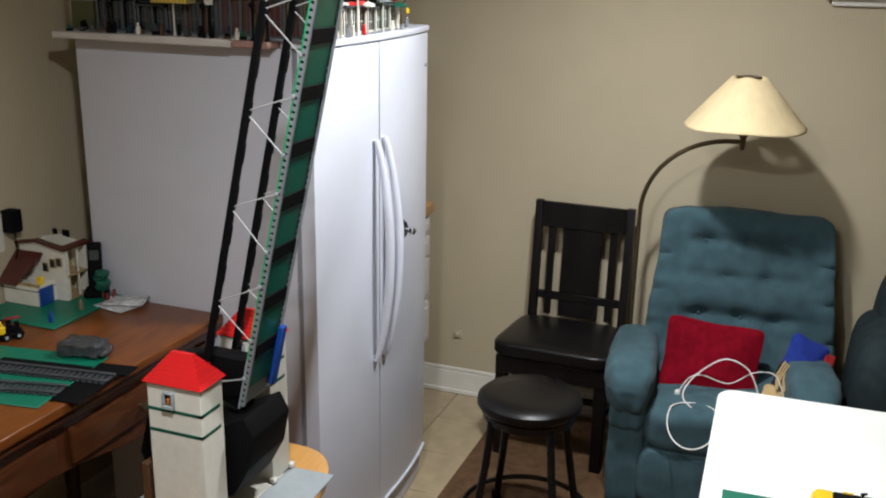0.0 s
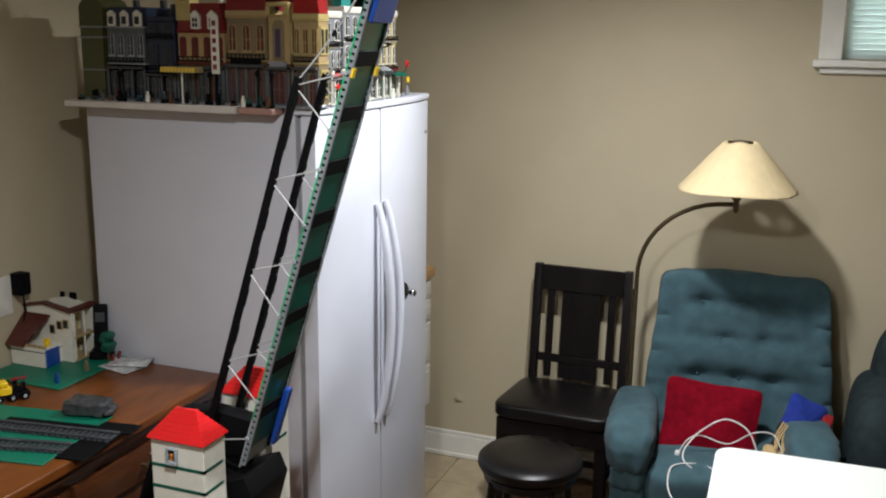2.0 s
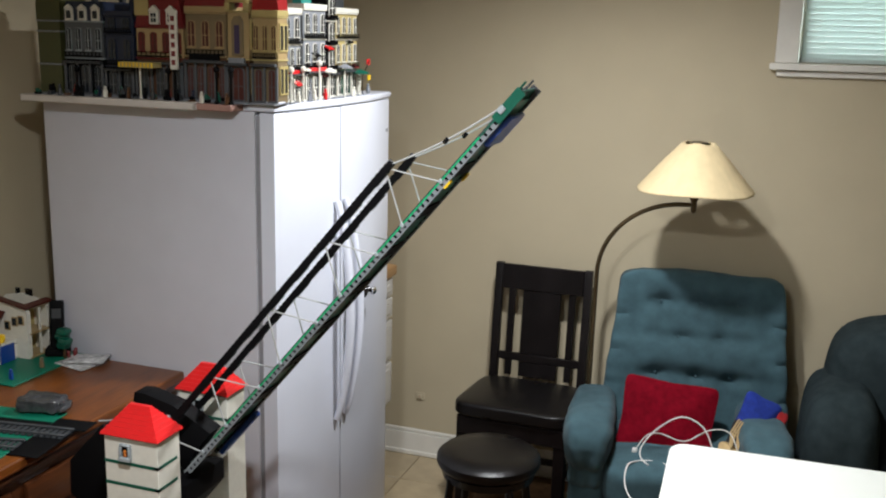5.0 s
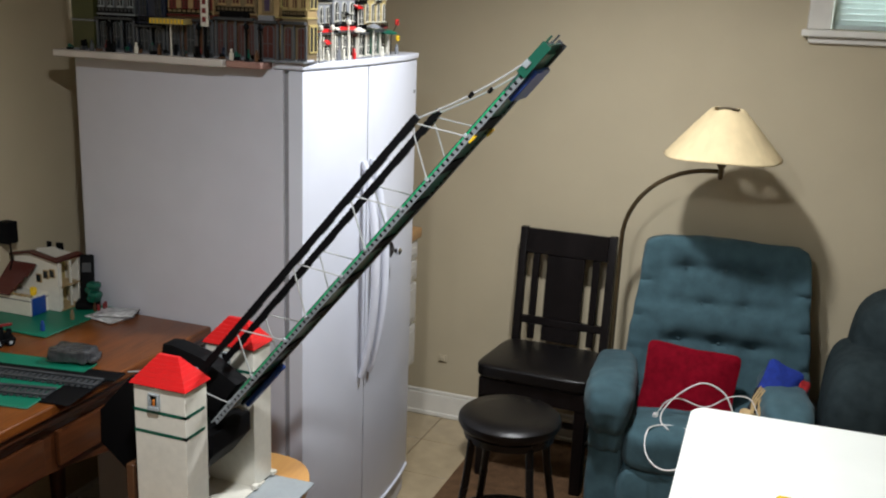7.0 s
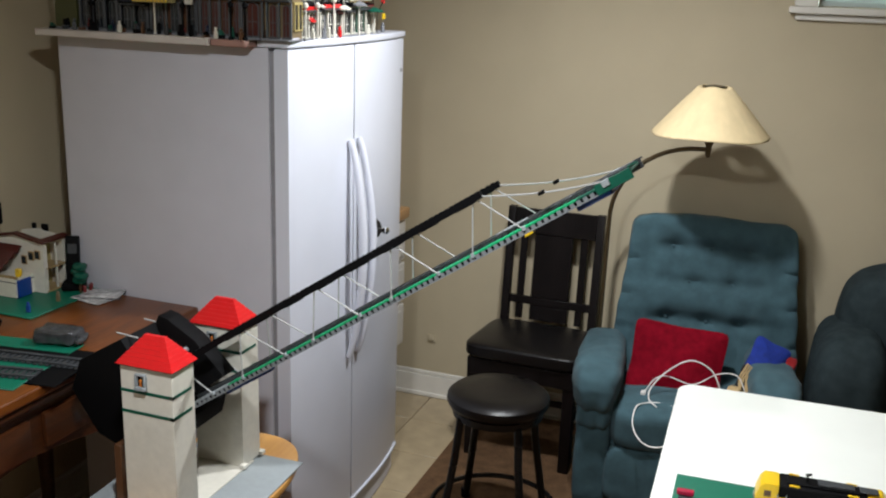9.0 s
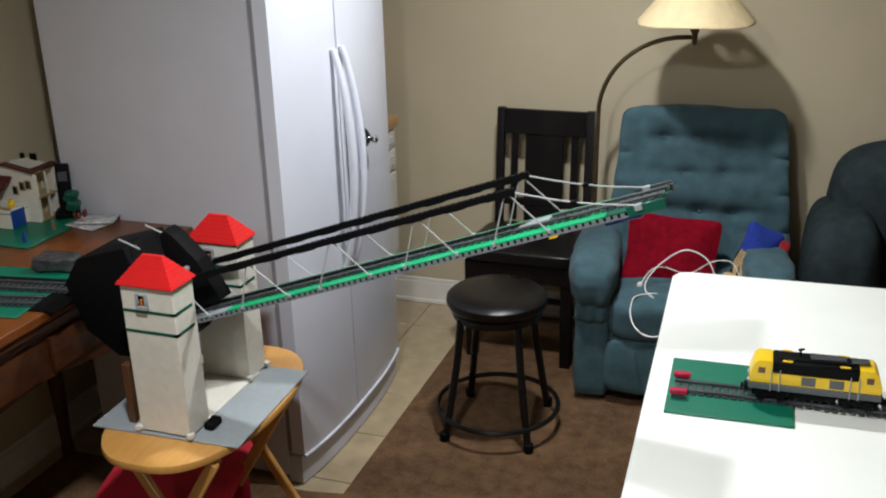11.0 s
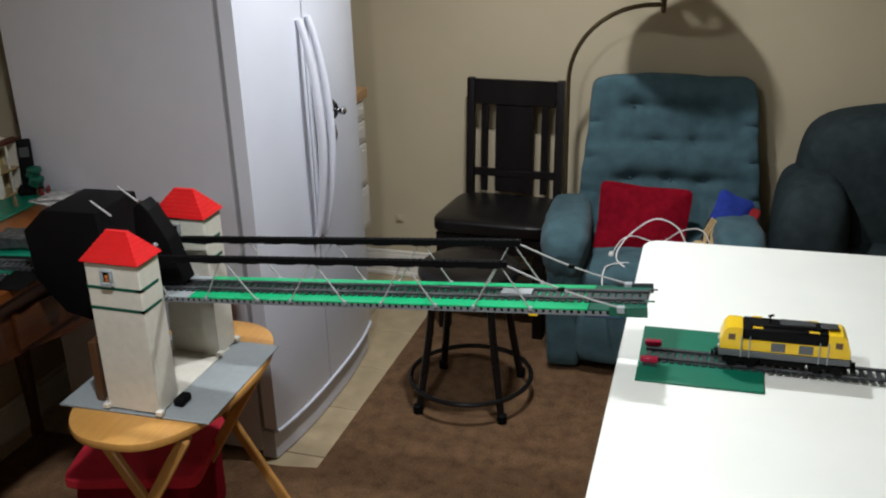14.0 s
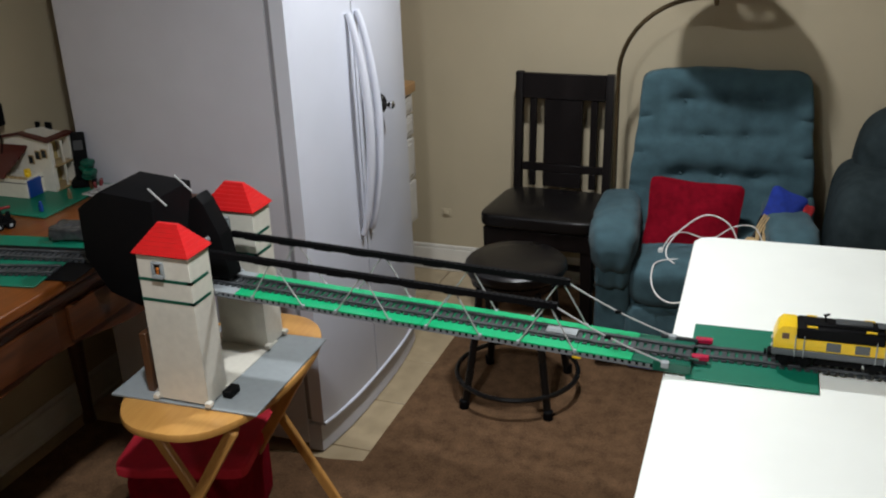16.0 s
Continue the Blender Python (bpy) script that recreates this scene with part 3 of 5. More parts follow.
part("under_stripe", box(0.933, 0.952, S - 0.012, S + 0.002, HD - 0.020, HD - 0.0158), B_YELLOW, bridge)
part("under_stripe", box(1.05, 1.13, -S + 0.010, S - 0.010, HD - 0.026, HD - 0.0150, 0.003), B_BLUE, bridge)
part("under_stripe", box(0.0, 0.155, S - 0.024, S - 0.002, HD - 0.030, HD - 0.0158, 0.003), B_BLUE, bridge)


SEG = 0.1345
RAIL = mesh_of("rail", box(0.0, SEG - 0.0005, -0.0045, 0.0045, 0.0033, 0.0085, 0.0008), B_DGREY)
SLEEPER = mesh_of("sleeper", box(0.002, 0.0125, -0.031, 0.031, 0.0, 0.0032), B_DGREY)


def lay_track(parent, x, y, z):
    """One straight piece of toy track: two rails on eight sleepers."""
    for sy in (-1, 1):
        piece("rail", RAIL, parent, pose(x, y + sy * 0.0205, z))
    for k in range(8):
        piece("sleeper", SLEEPER, parent, pose(x + k * SEG / 8, y, z))


for k in range(9):
    lay_track(bridge, -0.03 + k * SEG, 0, HD - 0.0008)
part("clear_plate", box(0.86, 0.93, -0.016, 0.016, HD + 0.0025, HD + 0.009, 0.001), B_GREY, bridge)

# top chords
for sy in (-1, 1):
    bms = [box(0.03, 0.895, sy * 0.0628 - 0.006, sy * 0.0628 + 0.006, 0.002, 0.016)]
    for k in range(62):
        x = 0.035 + k * 0.0138
        bms.append(box(x, x + 0.007, sy * 0.0628 - 0.003, sy * 0.0628 + 0.003, 0.0160, 0.0178))
    for k in range(9):
        x = 0.07 + k * 0.095
        bms.append(box(x, x + 0.045, sy * 0.0628 - 0.0068, sy * 0.0628 + 0.0068, 0.0004, 0.0022))
    part("top_chord", join(*bms), B_BLACK, bridge, "black toy-brick upper chord")
    # strings
    tops = [0.0, 0.205, 0.215, 0.437, 0.447, 0.655, 0.665, 0.870, 0.880]
    for j, top in zip(JS, tops):
        part("truss_rod", rod((top, sy * 0.0628, 0.004), (j, sy * (S + 0.003), HD - 0.004), 0.0017, 6), ROD, bridge)
        part("joint", box(j - 0.004, j + 0.004, sy * (S + 0.001) - 0.004, sy * (S + 0.001) + 0.004, HD - 0.008, HD + 0.001, 0.001), B_GREY, bridge)
    pts = [(0.888, sy * 0.0628, 0.008)]
    for i in range(1, 9):
        u = i / 9
        pts.append((0.888 + 0.242 * u, sy * 0.0628, 0.008 * (1 - u) + (HD + 0.004) * u - 0.008 * math.sin(math.pi * u)))
    pts.append((1.13, sy * 0.0628, HD + 0.004))
    part("stay_rod", tube(pts, 0.0021, 6), ROD, bridge)
    part("joint", box(1.122, 1.138, sy * S - 0.007, sy * S + 0.007, HD - 0.006, HD + 0.007, 0.001), B_GREY, bridge)
    part("joint", box(1.0, 1.014, sy * 0.0628 - 0.004, sy * 0.0628 + 0.004, -0.050, -0.042, 0.001), B_BLACK, bridge)
for sy in (-1, 1):
    part("end_bracket", join(box(TIP - 0.075, TIP + 0.004, sy * S - 0.003, sy * S + 0.003, HD - 0.016, HD + 0.006, 0.001),
                             rod((TIP - 0.006, sy * 0.03, HD + 0.006), (TIP + 0.016, sy * 0.03, HD + 0.006), 0.0022, 6)), B_DGREEN if sy < 0 else B_DGREY, bridge)

# counterweight and quadrant
part("counterweight", prism([(-0.092, 0.130), (-0.240, 0.138), (-0.310, 0.085), (-0.308, -0.045), (-0.245, -0.132), (-0.160, -0.156), (-0.075, -0.154), (-0.036, -0.120), (-0.085, -0.06)], -0.085, 0.085, 0.004),
     B_BLACK, bridge, "large black counterweight box")
part("quadrant", prism([(-0.036, 0.060), (-0.026, 0.124), (-0.006, 0.136), (0.012, 0.116), (0.050, 0.040), (0.060, -0.010), (0.072, -0.072), (0.0, -0.075), (-0.060, -0.085)], -0.026, 0.026, 0.003), B_BLACK, bridge, "black lifting quadrant")
for sy in (-1, 1):
    part("link_rod", rod((-0.118, sy * 0.055, 0.150), (-0.070, sy * 0.055, 0.112), 0.0024, 6), ROD, bridge)
    part("pin", rod((0.02, sy * 0.030, 0.03), (0.02, sy * 0.044, 0.03), 0.007, 10), B_GREY, bridge)
part("axle", rod((0, -0.112, 0), (0, 0.098, 0), 0.006, 10), B_BLACK, bridge)


# ---- white folding table and the railway on it ----
TTZ = 0.79
table = thing("folding_table", "white moulded plastic folding table with rounded corners", "table", pose(1.106, 0.250, 0, 0, 0, 2.0) @ pose(-1.128, -0.205, 0))


def round_rect(x0, x1, y0, y1, r, n=8):
    return (arc(x1 - r, y1 - r, r, 0, 90, n) + arc(x0 + r, y1 - r, r, 90, 180, n) + arc(x0 + r, y0 + r, r, 180, 270, n) + arc(x1 - r, y0 + r, r, 270, 360, n))


part("tabletop", slab(round_rect(1.128, 1.89, -1.62, 0.205, 0.05), TTZ - 0.042, TTZ, 0.010, 3), TABLE_WHITE, table)
part("frame", join(box(1.20, 1.82, -1.45, -1.42, TTZ - 0.068, TTZ - 0.0425), box(1.20, 1.82, 0.02, 0.05, TTZ - 0.068, TTZ - 0.0425),
                   box(1.20, 1.225, -1.42, 0.02, TTZ - 0.068, TTZ - 0.0425), box(1.795, 1.82, -1.42, 0.02, TTZ - 0.068, TTZ - 0.0425)), TABLE_STEEL, table)
for x in (1.24, 1.78):
    for y in (-1.35, -0.05):
        part("leg", rod((x, y, 0.012), (x, y, TTZ - 0.05), 0.014, 12), TABLE_STEEL, table)

gb = thing("green_baseplate", "square green toy baseplate on the white table", "baseplate", pose(1.182, -0.573, TTZ + 0.0005, 0, 0, 2))
part("plate", box(0, 0.262, 0, 0.256, 0, 0.005, 0.001), B_BASE_GREEN, gb)
TRY, TRZ = -0.475, TTZ + 0.006
rail_line = thing("toy_track", "dark grey toy railway track across the table", "toy track", pose(1.192, TRY + 0.015, TRZ, 0, 0, 2.0))
for k in range(5):
    lay_track(rail_line, k * SEG, 0, 0)
for y in (-0.028, 0.052):
    st = thing("red_stop_block", "small red toy bricks on the green plate", "toy brick", pose(1.204, TRY + y - 0.003, TRZ + 0.0001, 0, 0, 2))
    part("brick", box(-0.018, 0.018, -0.0075, 0.0075, 0.0095, 0.019, 0.001), B_CRIMSON, st)
    part("support", box(-0.014, 0.014, -0.006, 0.006, 0.0, 0.009), B_DGREY, st)


def locomotive():
    L = 0.262
    m = pose(1.344, TRY + 0.021, TRZ + 0.0088, 0, 0, 2.0)
    lo = thing("toy_locomotive", "yellow and black toy diesel locomotive on the track", "toy locomotive", m)
    lo.scale = (1.0, 1.0, 1.12)
    w = 0.030
    part("body", prism([(0.002, 0.0355), (0.001, 0.050), (0.009, 0.073), (0.018, 0.0815), (0.046, 0.0815), (0.046, 0.0575), (L - 0.046, 0.0575), (L - 0.046, 0.0815), (L - 0.018, 0.0815), (L - 0.009, 0.073), (L - 0.001, 0.050), (L - 0.002, 0.0355)], -w, w, 0.0015), B_YELLOW, lo, "yellow toy-brick car body")
    part("roof", join(box(0.0465, L - 0.0465, -w - 0.0005, w + 0.0005, 0.0580, 0.082, 0.003), box(0.06, L - 0.06, -w + 0.012, w - 0.012, 0.0822, 0.086, 0.002)), B_BLACK, lo, "black engine hood")
    part("roof_vent", join(box(0.12, 0.19, -0.012, 0.012, 0.0862, 0.090, 0.001), box(0.20, 0.235, -0.012, 0.012, 0.0862, 0.089, 0.001)), B_DGREY, lo)
    part("horn", join(rod((0.10, 0, 0.086), (0.10, 0, 0.098), 0.002), rod((0.095, 0, 0.098), (0.107, 0, 0.101), 0.0025)), B_BLACK, lo)
    part("skirt", box(0.0, L, -w - 0.001, w + 0.001, 0.022, 0.0350, 0.001), B_SKIRT, lo)
    part("underframe", box(0.085, L - 0.085, -w + 0.006, w - 0.006, 0.005, 0.0198, 0.002), B_BLACK, lo)
    for sy in (-1, 1):
        for x in (0.105, 0.160):
            part("window", box(x, x + 0.028, sy * w - 0.001, sy * w + 0.001, 0.0385, 0.0562, 0.0004), B_SKIRT, lo)
        for x in (0.045, 0.062, L - 0.062, L - 0.045):
            part("handrail", rod((x, sy * (w + 0.003), 0.022), (x, sy * (w + 0.003), 0.066), 0.0013, 6), B_GREY, lo)
        for x in (0.018, L - 0.032):
            part("cab_window", box(x, x + 0.014, sy * w - 0.001, sy * w + 0.001, 0.056, 0.068, 0.0004), B_BROWN, lo)
        for x in (0.065, L - 0.085):
            part("yellow_edge", box(x, x + 0.02, sy * (w - 0.004) - 0.002, sy * (w - 0.004) + 0.002, 0.0822, 0.0845), B_YELLOW, lo)
    for x, s in ((0.0075, -1), (L - 0.0075, 1)):
        part("windscreen", moved(box(-0.001, 0.001, -w + 0.006, w - 0.006, -0.009, 0.009), pose(x, 0, 0.060, 0, s * -28, 0)), B_ORANGE, lo, "orange-tinted windscreen")
        part("coupling", join(box(x - 0.006 + s * 0.010, x + 0.006 + s * 0.010, -0.012, 0.012, 0.010, 0.019, 0.002), moved(turned([(0.006, 0), (0.006, 0.005)], 12), pose(x + s * 0.017, 0, 0.012, 0, 90 * s, 0))), B_BLACK, lo)
        for sy in (-1, 1):
            part("headlight", moved(turned([(0.0035, 0), (0.003, 0.002)], 10), pose(x + s * 0.0072, sy * 0.019, 0.036, 0, 90 * s, 0)), B_WHITE, lo)
    for cx in (0.045, L - 0.045):
        bog = part("bogie", box(cx - 0.036, cx + 0.036, -0.026, 0.026, 0.006, 0.0195, 0.002), B_BLACK, lo)
        for dx in (-0.02, 0.02):
            for wy in (-0.0235, 0.0295):
                part("wheel", moved(turned([(0.0095, 0), (0.0095, 0.006)], 18), pose(cx + dx, wy, 0.0097, 90, 0, 0)), B_BLACK, bog)
    return lo


locomotive()


# ---- black dining chair ----
def dining_chair():
    c = thing("dining_chair", "espresso-black wooden dining chair with slatted back and leather seat", "chair", pose(0.432, 1.185, 0, 0, 0, -1.5))
    sh, bh, hw = 0.48, 0.968, 0.205
    lean = 0.045
    fw = 0.222

    def post(x):
        return prism([(-0.02, 0.0), (0.018, 0.0), (0.018, sh), (0.018 + lean, bh), (-0.012 + lean, bh), (-0.02, sh)], x - 0.016, x + 0.016, 0.003)
    for sx in (-1, 1):
        part("back_post", moved(post(sx * (hw - 0.016)), pose(0, 0.22, 0, 0, 0, 90) @ Matrix.Diagonal((1, -1, 1, 1))), BLACK_WOOD, c)
        part("leg", box(sx * (fw - 0.025) - 0.022, sx * (fw - 0.025) + 0.022, -0.150, -0.106, 0, 0.435, 0.003), BLACK_WOOD, c)

    def back_y(z):
        return 0.22 + lean * max(0, z - sh) / (bh - sh)
    tilt = -math.degrees(math.atan2(lean, bh - sh))

    def back_piece(name, x0, x1, z0, z1, d=0.010):
        zc = (z0 + z1) / 2
        bm = moved(box(x0, x1, -d, d, -(z1 - z0) / 2, (z1 - z0) / 2, 0.002), pose(0, back_y(zc), zc, tilt, 0, 0))
        part(name, bm, BLACK_WOOD, c)
    inner = hw - 0.033
    back_piece("top_rail", -inner, inner, 0.862, 0.965, 0.013)
    back_piece("lower_rail", -inner, inner, 0.560, 0.592, 0.011)
    back_piece("panel_slat", -0.080, 0.080, 0.593, 0.861, 0.008)
    for x in (-0.128, 0.128):
        back_piece("slat", x - 0.014, x + 0.014, 0.593, 0.861, 0.008)
        back_piece("slat", x - 0.014, x + 0.014, 0.495, 0.559, 0.008)
    back_piece("panel_slat", -0.080, 0.080, 0.495, 0.559, 0.008)
    part("seat_frame", join(box(-fw + 0.005, fw - 0.005, -0.156, -0.124, 0.365, 0.435, 0.003), box(-hw, -hw + 0.032, -0.123, 0.20, 0.365, 0.435, 0.003), box(hw - 0.032, hw, -0.123, 0.20, 0.365, 0.435, 0.003), box(-hw + 0.033, hw - 0.033, 0.168, 0.2, 0.365, 0.435, 0.003)), BLACK_WOOD, c)

    def flare(p, q):
        k = 1 + 0.10 * (0.205 - p.y) / 0.38
        crown = 0.012 * (1 - q.x * q.x) * (1 - q.y * q.y) if q.z > 0 else 0
        return Vector((p.x * k, p.y, p.z + crown))
    part("seat", pillow_box(-hw - 0.014, hw + 0.014, -0.172, 0.203, 0.4355, 0.498, 16, 7, flare), BLACK_LEATHER, c, "padded black leatherette seat")
    for sx in (-1, 1):
        part("stretcher", box(sx * (hw - 0.02) - 0.009, sx * (hw - 0.02) + 0.009, -0.105, 0.198, 0.17, 0.2, 0.002), BLACK_WOOD, c)
    part("stretcher", box(-hw + 0.042, hw - 0.042, 0.03, 0.048, 0.2005, 0.225, 0.002), BLACK_WOOD, c)


dining_chair()


# ---- black round stool ----
def round_stool():
    s = thing("round_stool", "black metal stool with round padded leather seat", "stool", pose(0.487, 0.555, 0.012))
    up = 0.03
    seat = [(0.02, 0.432), (0.150, 0.432), (0.168, 0.440), (0.176, 0.455), (0.174, 0.472), (0.160, 0.484), (0.10, 0.491), (0.012, 0.492)]
    part("seat", turned([(r, z + up) for r, z in seat], 40), BLACK_LEATHER, s, "glossy black padded seat")
    part("seat_band", turned([(0.155, 0.405 + up), (0.160, 0.4315 + up), (0.10, 0.4316 + up), (0.10, 0.405 + up)], 40), BLACK_METAL, s)
    part("foot_ring", tube([(0.216 * math.cos(a), 0.216 * math.sin(a), 0.082) for a in [2 * math.pi * i / 48 for i in range(48)]], 0.009, 8, True), BLACK_METAL, s)
    for a in (50, 134, 230, 314):
        c, n = math.cos(radians(a)), math.sin(radians(a))
        leg = part("leg", tube([(0.148 * c, 0.148 * n, 0.41 + up), (0.165 * c, 0.165 * n, 0.30), (0.220 * c, 0.220 * n, 0.01)], 0.0135, 10), BLACK_METAL, s)
        part("foot_cap", moved(turned([(0.017, 0), (0.018, 0.03), (0.014, 0.034)], 12), pose(0.224 * c, 0.224 * n, 0.0)), B_BLACK, leg)


round_stool()


# ---- teal recliner ----
def recliner():
    r = thing("recliner", "teal microfibre recliner with button-tufted back", "armchair", pose(1.075, 0.90, 0, 0, 0, 7.5))

    def soft(p, amount=0.010, f=9):
        return p + Vector((noise.noise(p * f), noise.noise(p * f + Vector((7, 0, 0))), noise.noise(p * f + Vector((0, 9, 0))))) * amount

    part("base", box(-0.28, 0.28, -0.02, 0.55, 0.035, 0.30, 0.02, 2), TEAL, r)
    part("skirt_foot", box(-0.34, 0.34, 0.02, 0.55, 0.0, 0.0345), FELT_BLACK, r)
    part("footrest", pillow_box(-0.262, 0.262, -0.085, 0.02, 0.06, 0.285, 12, 7, lambda p, c: soft(p, 0.006)), TEAL, r, "closed padded footrest")
    part("seat_cushion", pillow_box(-0.262, 0.262, -0.10, 0.48, 0.27, 0.440, 16, 6, lambda p, c: soft(p, 0.010) + Vector((0, 0, 0.012 * math.cos(c.x * 1.5) if c.z > 0 else 0))), TEAL, r)

    def arm_shape(ax):
        def f(p, c):
            q = soft(soft(p, 0.009, 8), 0.005, 23)
            front = max(0.0, min(1.0, (0.12 - p.y) / 0.20))
            low = max(0.0, -c.z)
            q.x = ax + (q.x - ax) * (1.0 + 0.10 * front - 0.22 * front * low)
            q.z += 0.012 * front - 0.035 * front * low + 0.018 * max(0.0, p.y - 0.2)
            q.y -= 0.022 * front * (1 - abs(c.z)) + 0.006 * math.sin(p.x * 95 + p.z * 20) * front * low
            return q
        return f
    for sx in (-1, 1):
        ax = (0.297 if sx > 0 else -0.312)
        part("armrest", pillow_box(ax - 0.064, ax + 0.064, -0.060, 0.50, 0.02, 0.450, 16, 12, lambda p, c: soft(p, 0.005)), TEAL, r, "upholstered side panel")
        part("arm_pad", pillow_box(ax - 0.086, ax + 0.086, -0.105, 0.44, 0.400, 0.578, 28, 3.6, arm_shape(ax)), TEAL, r, "plump rounded arm pad")
        part("front_gather", pillow_box(ax - 0.066, ax + 0.066, -0.088, 0.02, 0.335, 0.450, 18, 3.2, lambda p, c, ax=ax: soft(p, 0.006, 14) + Vector((0, 0.005 * math.sin((p.x - ax) * 130), 0))), TEAL, r, "gathered cloth under the arm pad")
    # tufted back
    rows = (0.285, 0.43, 0.565)
    tufts = [(-0.15, 0.285), (0.0, 0.28), (0.125, 0.285), (-0.075, 0.43), (0.085, 0.43), (-0.145, 0.565), (0.0, 0.565), (0.135, 0.565)]

    def back(p, c):
        h = p.z
        q = soft(soft(p, 0.010, 5), 0.005, 15)
        widen = 1.09 - 0.17 * max(0.0, min(1.0, h / 0.685))
        q.x *= widen
        if c.y < 0:
            d = 0.0
            for x, z in tufts:
                d += 0.020 * math.exp(-(((p.x - x) / 0.040) ** 2 + ((h - z) / 0.028) ** 2))
            for z in rows:
                d += 0.013 * math.exp(-((h - z) / 0.022) ** 2) * (1 if abs(p.x) < 0.21 else 0.25)
            for z in (0.22, 0.36, 0.50):
                d += 0.016 * math.exp(-(((abs(p.x) - 0.325) / 0.045) ** 2 + ((h - z + 0.03 * p.x) / 0.010) ** 2))
            q.y += d
            q.y -= 0.012 * math.cos(math.pi * (h - 0.36) / 0.14) * (1 - abs(c.x) ** 3)
        if c.z > 0.6:
            q.z += 0.012 * math.cos(p.x * 5) - 0.010
        return q
    bm = pillow_box(-0.335, 0.335, -0.10, 0.09, 0.0, 0.685, 46, 16, back)
    lean = pose(0.066, 0.44, 0.332, -11, 0, 0)
    part("backrest", moved(bm, lean), TEAL, r, "button-tufted padded backrest")
    for x, z in tufts:
        p = lean @ Vector((x * 1.02, -0.073, z))
        part("button", moved(turned([(0.002, -0.004), (0.006, 0.0), (0.004, 0.003), (0.001, 0.004)], 10), Matrix.Translation(p) @ pose(0, 0, 0, 80, 0, 0)), TEAL_BUTTON, r)
    return r


recliner()
RM = pose(1.075, 0.90, 0, 0, 0, 7.5)

cush = thing("cushion", "square crimson knitted cushion leaning on the recliner back", "cushion", RM @ pose(-0.038, 0.200, 0.512, 0, 0, 0) @ pose(0, 0, 0, -30, 4, -4))


def plump(p, c):
    e = max(abs(c.x), abs(c.z))
    k = 1.0 - 0.75 * max(0, e - 0.35) / 0.65
    corner = 1 + 0.06 * abs(c.x * c.z)
    return Vector((p.x * corner, p.y * k + 0.006 * noise.noise(p * 16), p.z * corner))


part("cover", pillow_box(-0.164, 0.164, -0.055, 0.055, -0.146, 0.146, 20, 14, plump), CRIMSON, cush)

mitt = thing("knitted_bag", "blue red and tan knitted bag on the recliner seat", "bag", RM @ pose(0.270, 0.150, 0.508, 0, 0, 0) @ pose(0, 0, 0, -26, 26, 10))
mitt.scale = (1.1, 1.1, 1.1)
part("blue_panel", pillow_box(-0.075, 0.055, -0.025, 0.03, 0.0, 0.13, 10, 6, plump), MITT_BLUE, mitt)
part("black_panel", pillow_box(-0.080, 0.048, -0.036, 0.026, -0.085, 0.030, 10, 6, plump), FELT_BLACK, mitt)
part("red_panel", pillow_box(0.038, 0.080, -0.03, 0.03, -0.09, 0.115, 10, 6, plump), MITT_RED, mitt)
part("tan_panel", pillow_box(-0.10, -0.005, -0.045, 0.02, -0.125, -0.055, 10, 4, plump), MITT_TAN, mitt)
for i in range(9):
    x = -0.085 + 0.008 * i
    part("fringe", tube([(x, -0.038, 0.02 - 0.002 * i), (x - 0.012, -0.043, -0.03), (x - 0.006 * (i % 3), -0.047, -0.075)], 0.0028, 5), MITT_TAN, mitt)

cord = thing("extension_cord", "white power cord looped over the recliner seat", "extension cord", pose(0, 0, 0))


def curve_through(ctrl, n=8):
    """A smooth line through control points."""
    pts = [Vector(c) for c in ctrl]
    out = []
    for i in range(len(pts) - 1):
        a, b, c, d = pts[max(i - 1, 0)], pts[i], pts[i + 1], pts[min(i + 2, len(pts) - 1)]
        for k in range(n):
            t = k / n
            out.append(0.5 * (2 * b + (c - a) * t + (2 * a - 5 * b + 4 * c - d) * t * t + (3 * b - a - 3 * c + d) * t ** 3))
    return out + [pts[-1]]


part("loop", tube(curve_through([(0.985, 0.83, 0.447), (0.950, 0.88, 0.452), (0.950, 0.92, 0.480), (0.995, 0.955, 0.535), (1.073, 0.965, 0.588), (1.150, 0.965, 0.562), (1.190, 0.95, 0.490), (1.20, 0.93, 0.447)]), 0.0027, 8), CORD, cord)
part("coil", tube([(0.998 + 0.085 * math.cos(a), 0.785 + 0.085 * math.sin(a), 0.447 - 0.8 * max(0, 0.815 - (0.785 + 0.085 * math.sin(a)))) for a in [radians(40 + 310 * i / 36) for i in range(37)]], 0.0027, 8), CORD, cord)
part("lead", tube(curve_through([(0.925, 0.93, 0.452), (0.955, 0.955, 0.50), (1.0, 0.965, 0.515), (1.09, 0.97, 0.497), (1.17, 0.985, 0.545), (1.24, 0.99, 0.545), (1.28, 0.97, 0.470)]), 0.0020, 8), CORD, cord)
part("plug", box(0.914, 0.932, 0.915, 0.94, 0.442, 0.460, 0.004), CORD, cord)


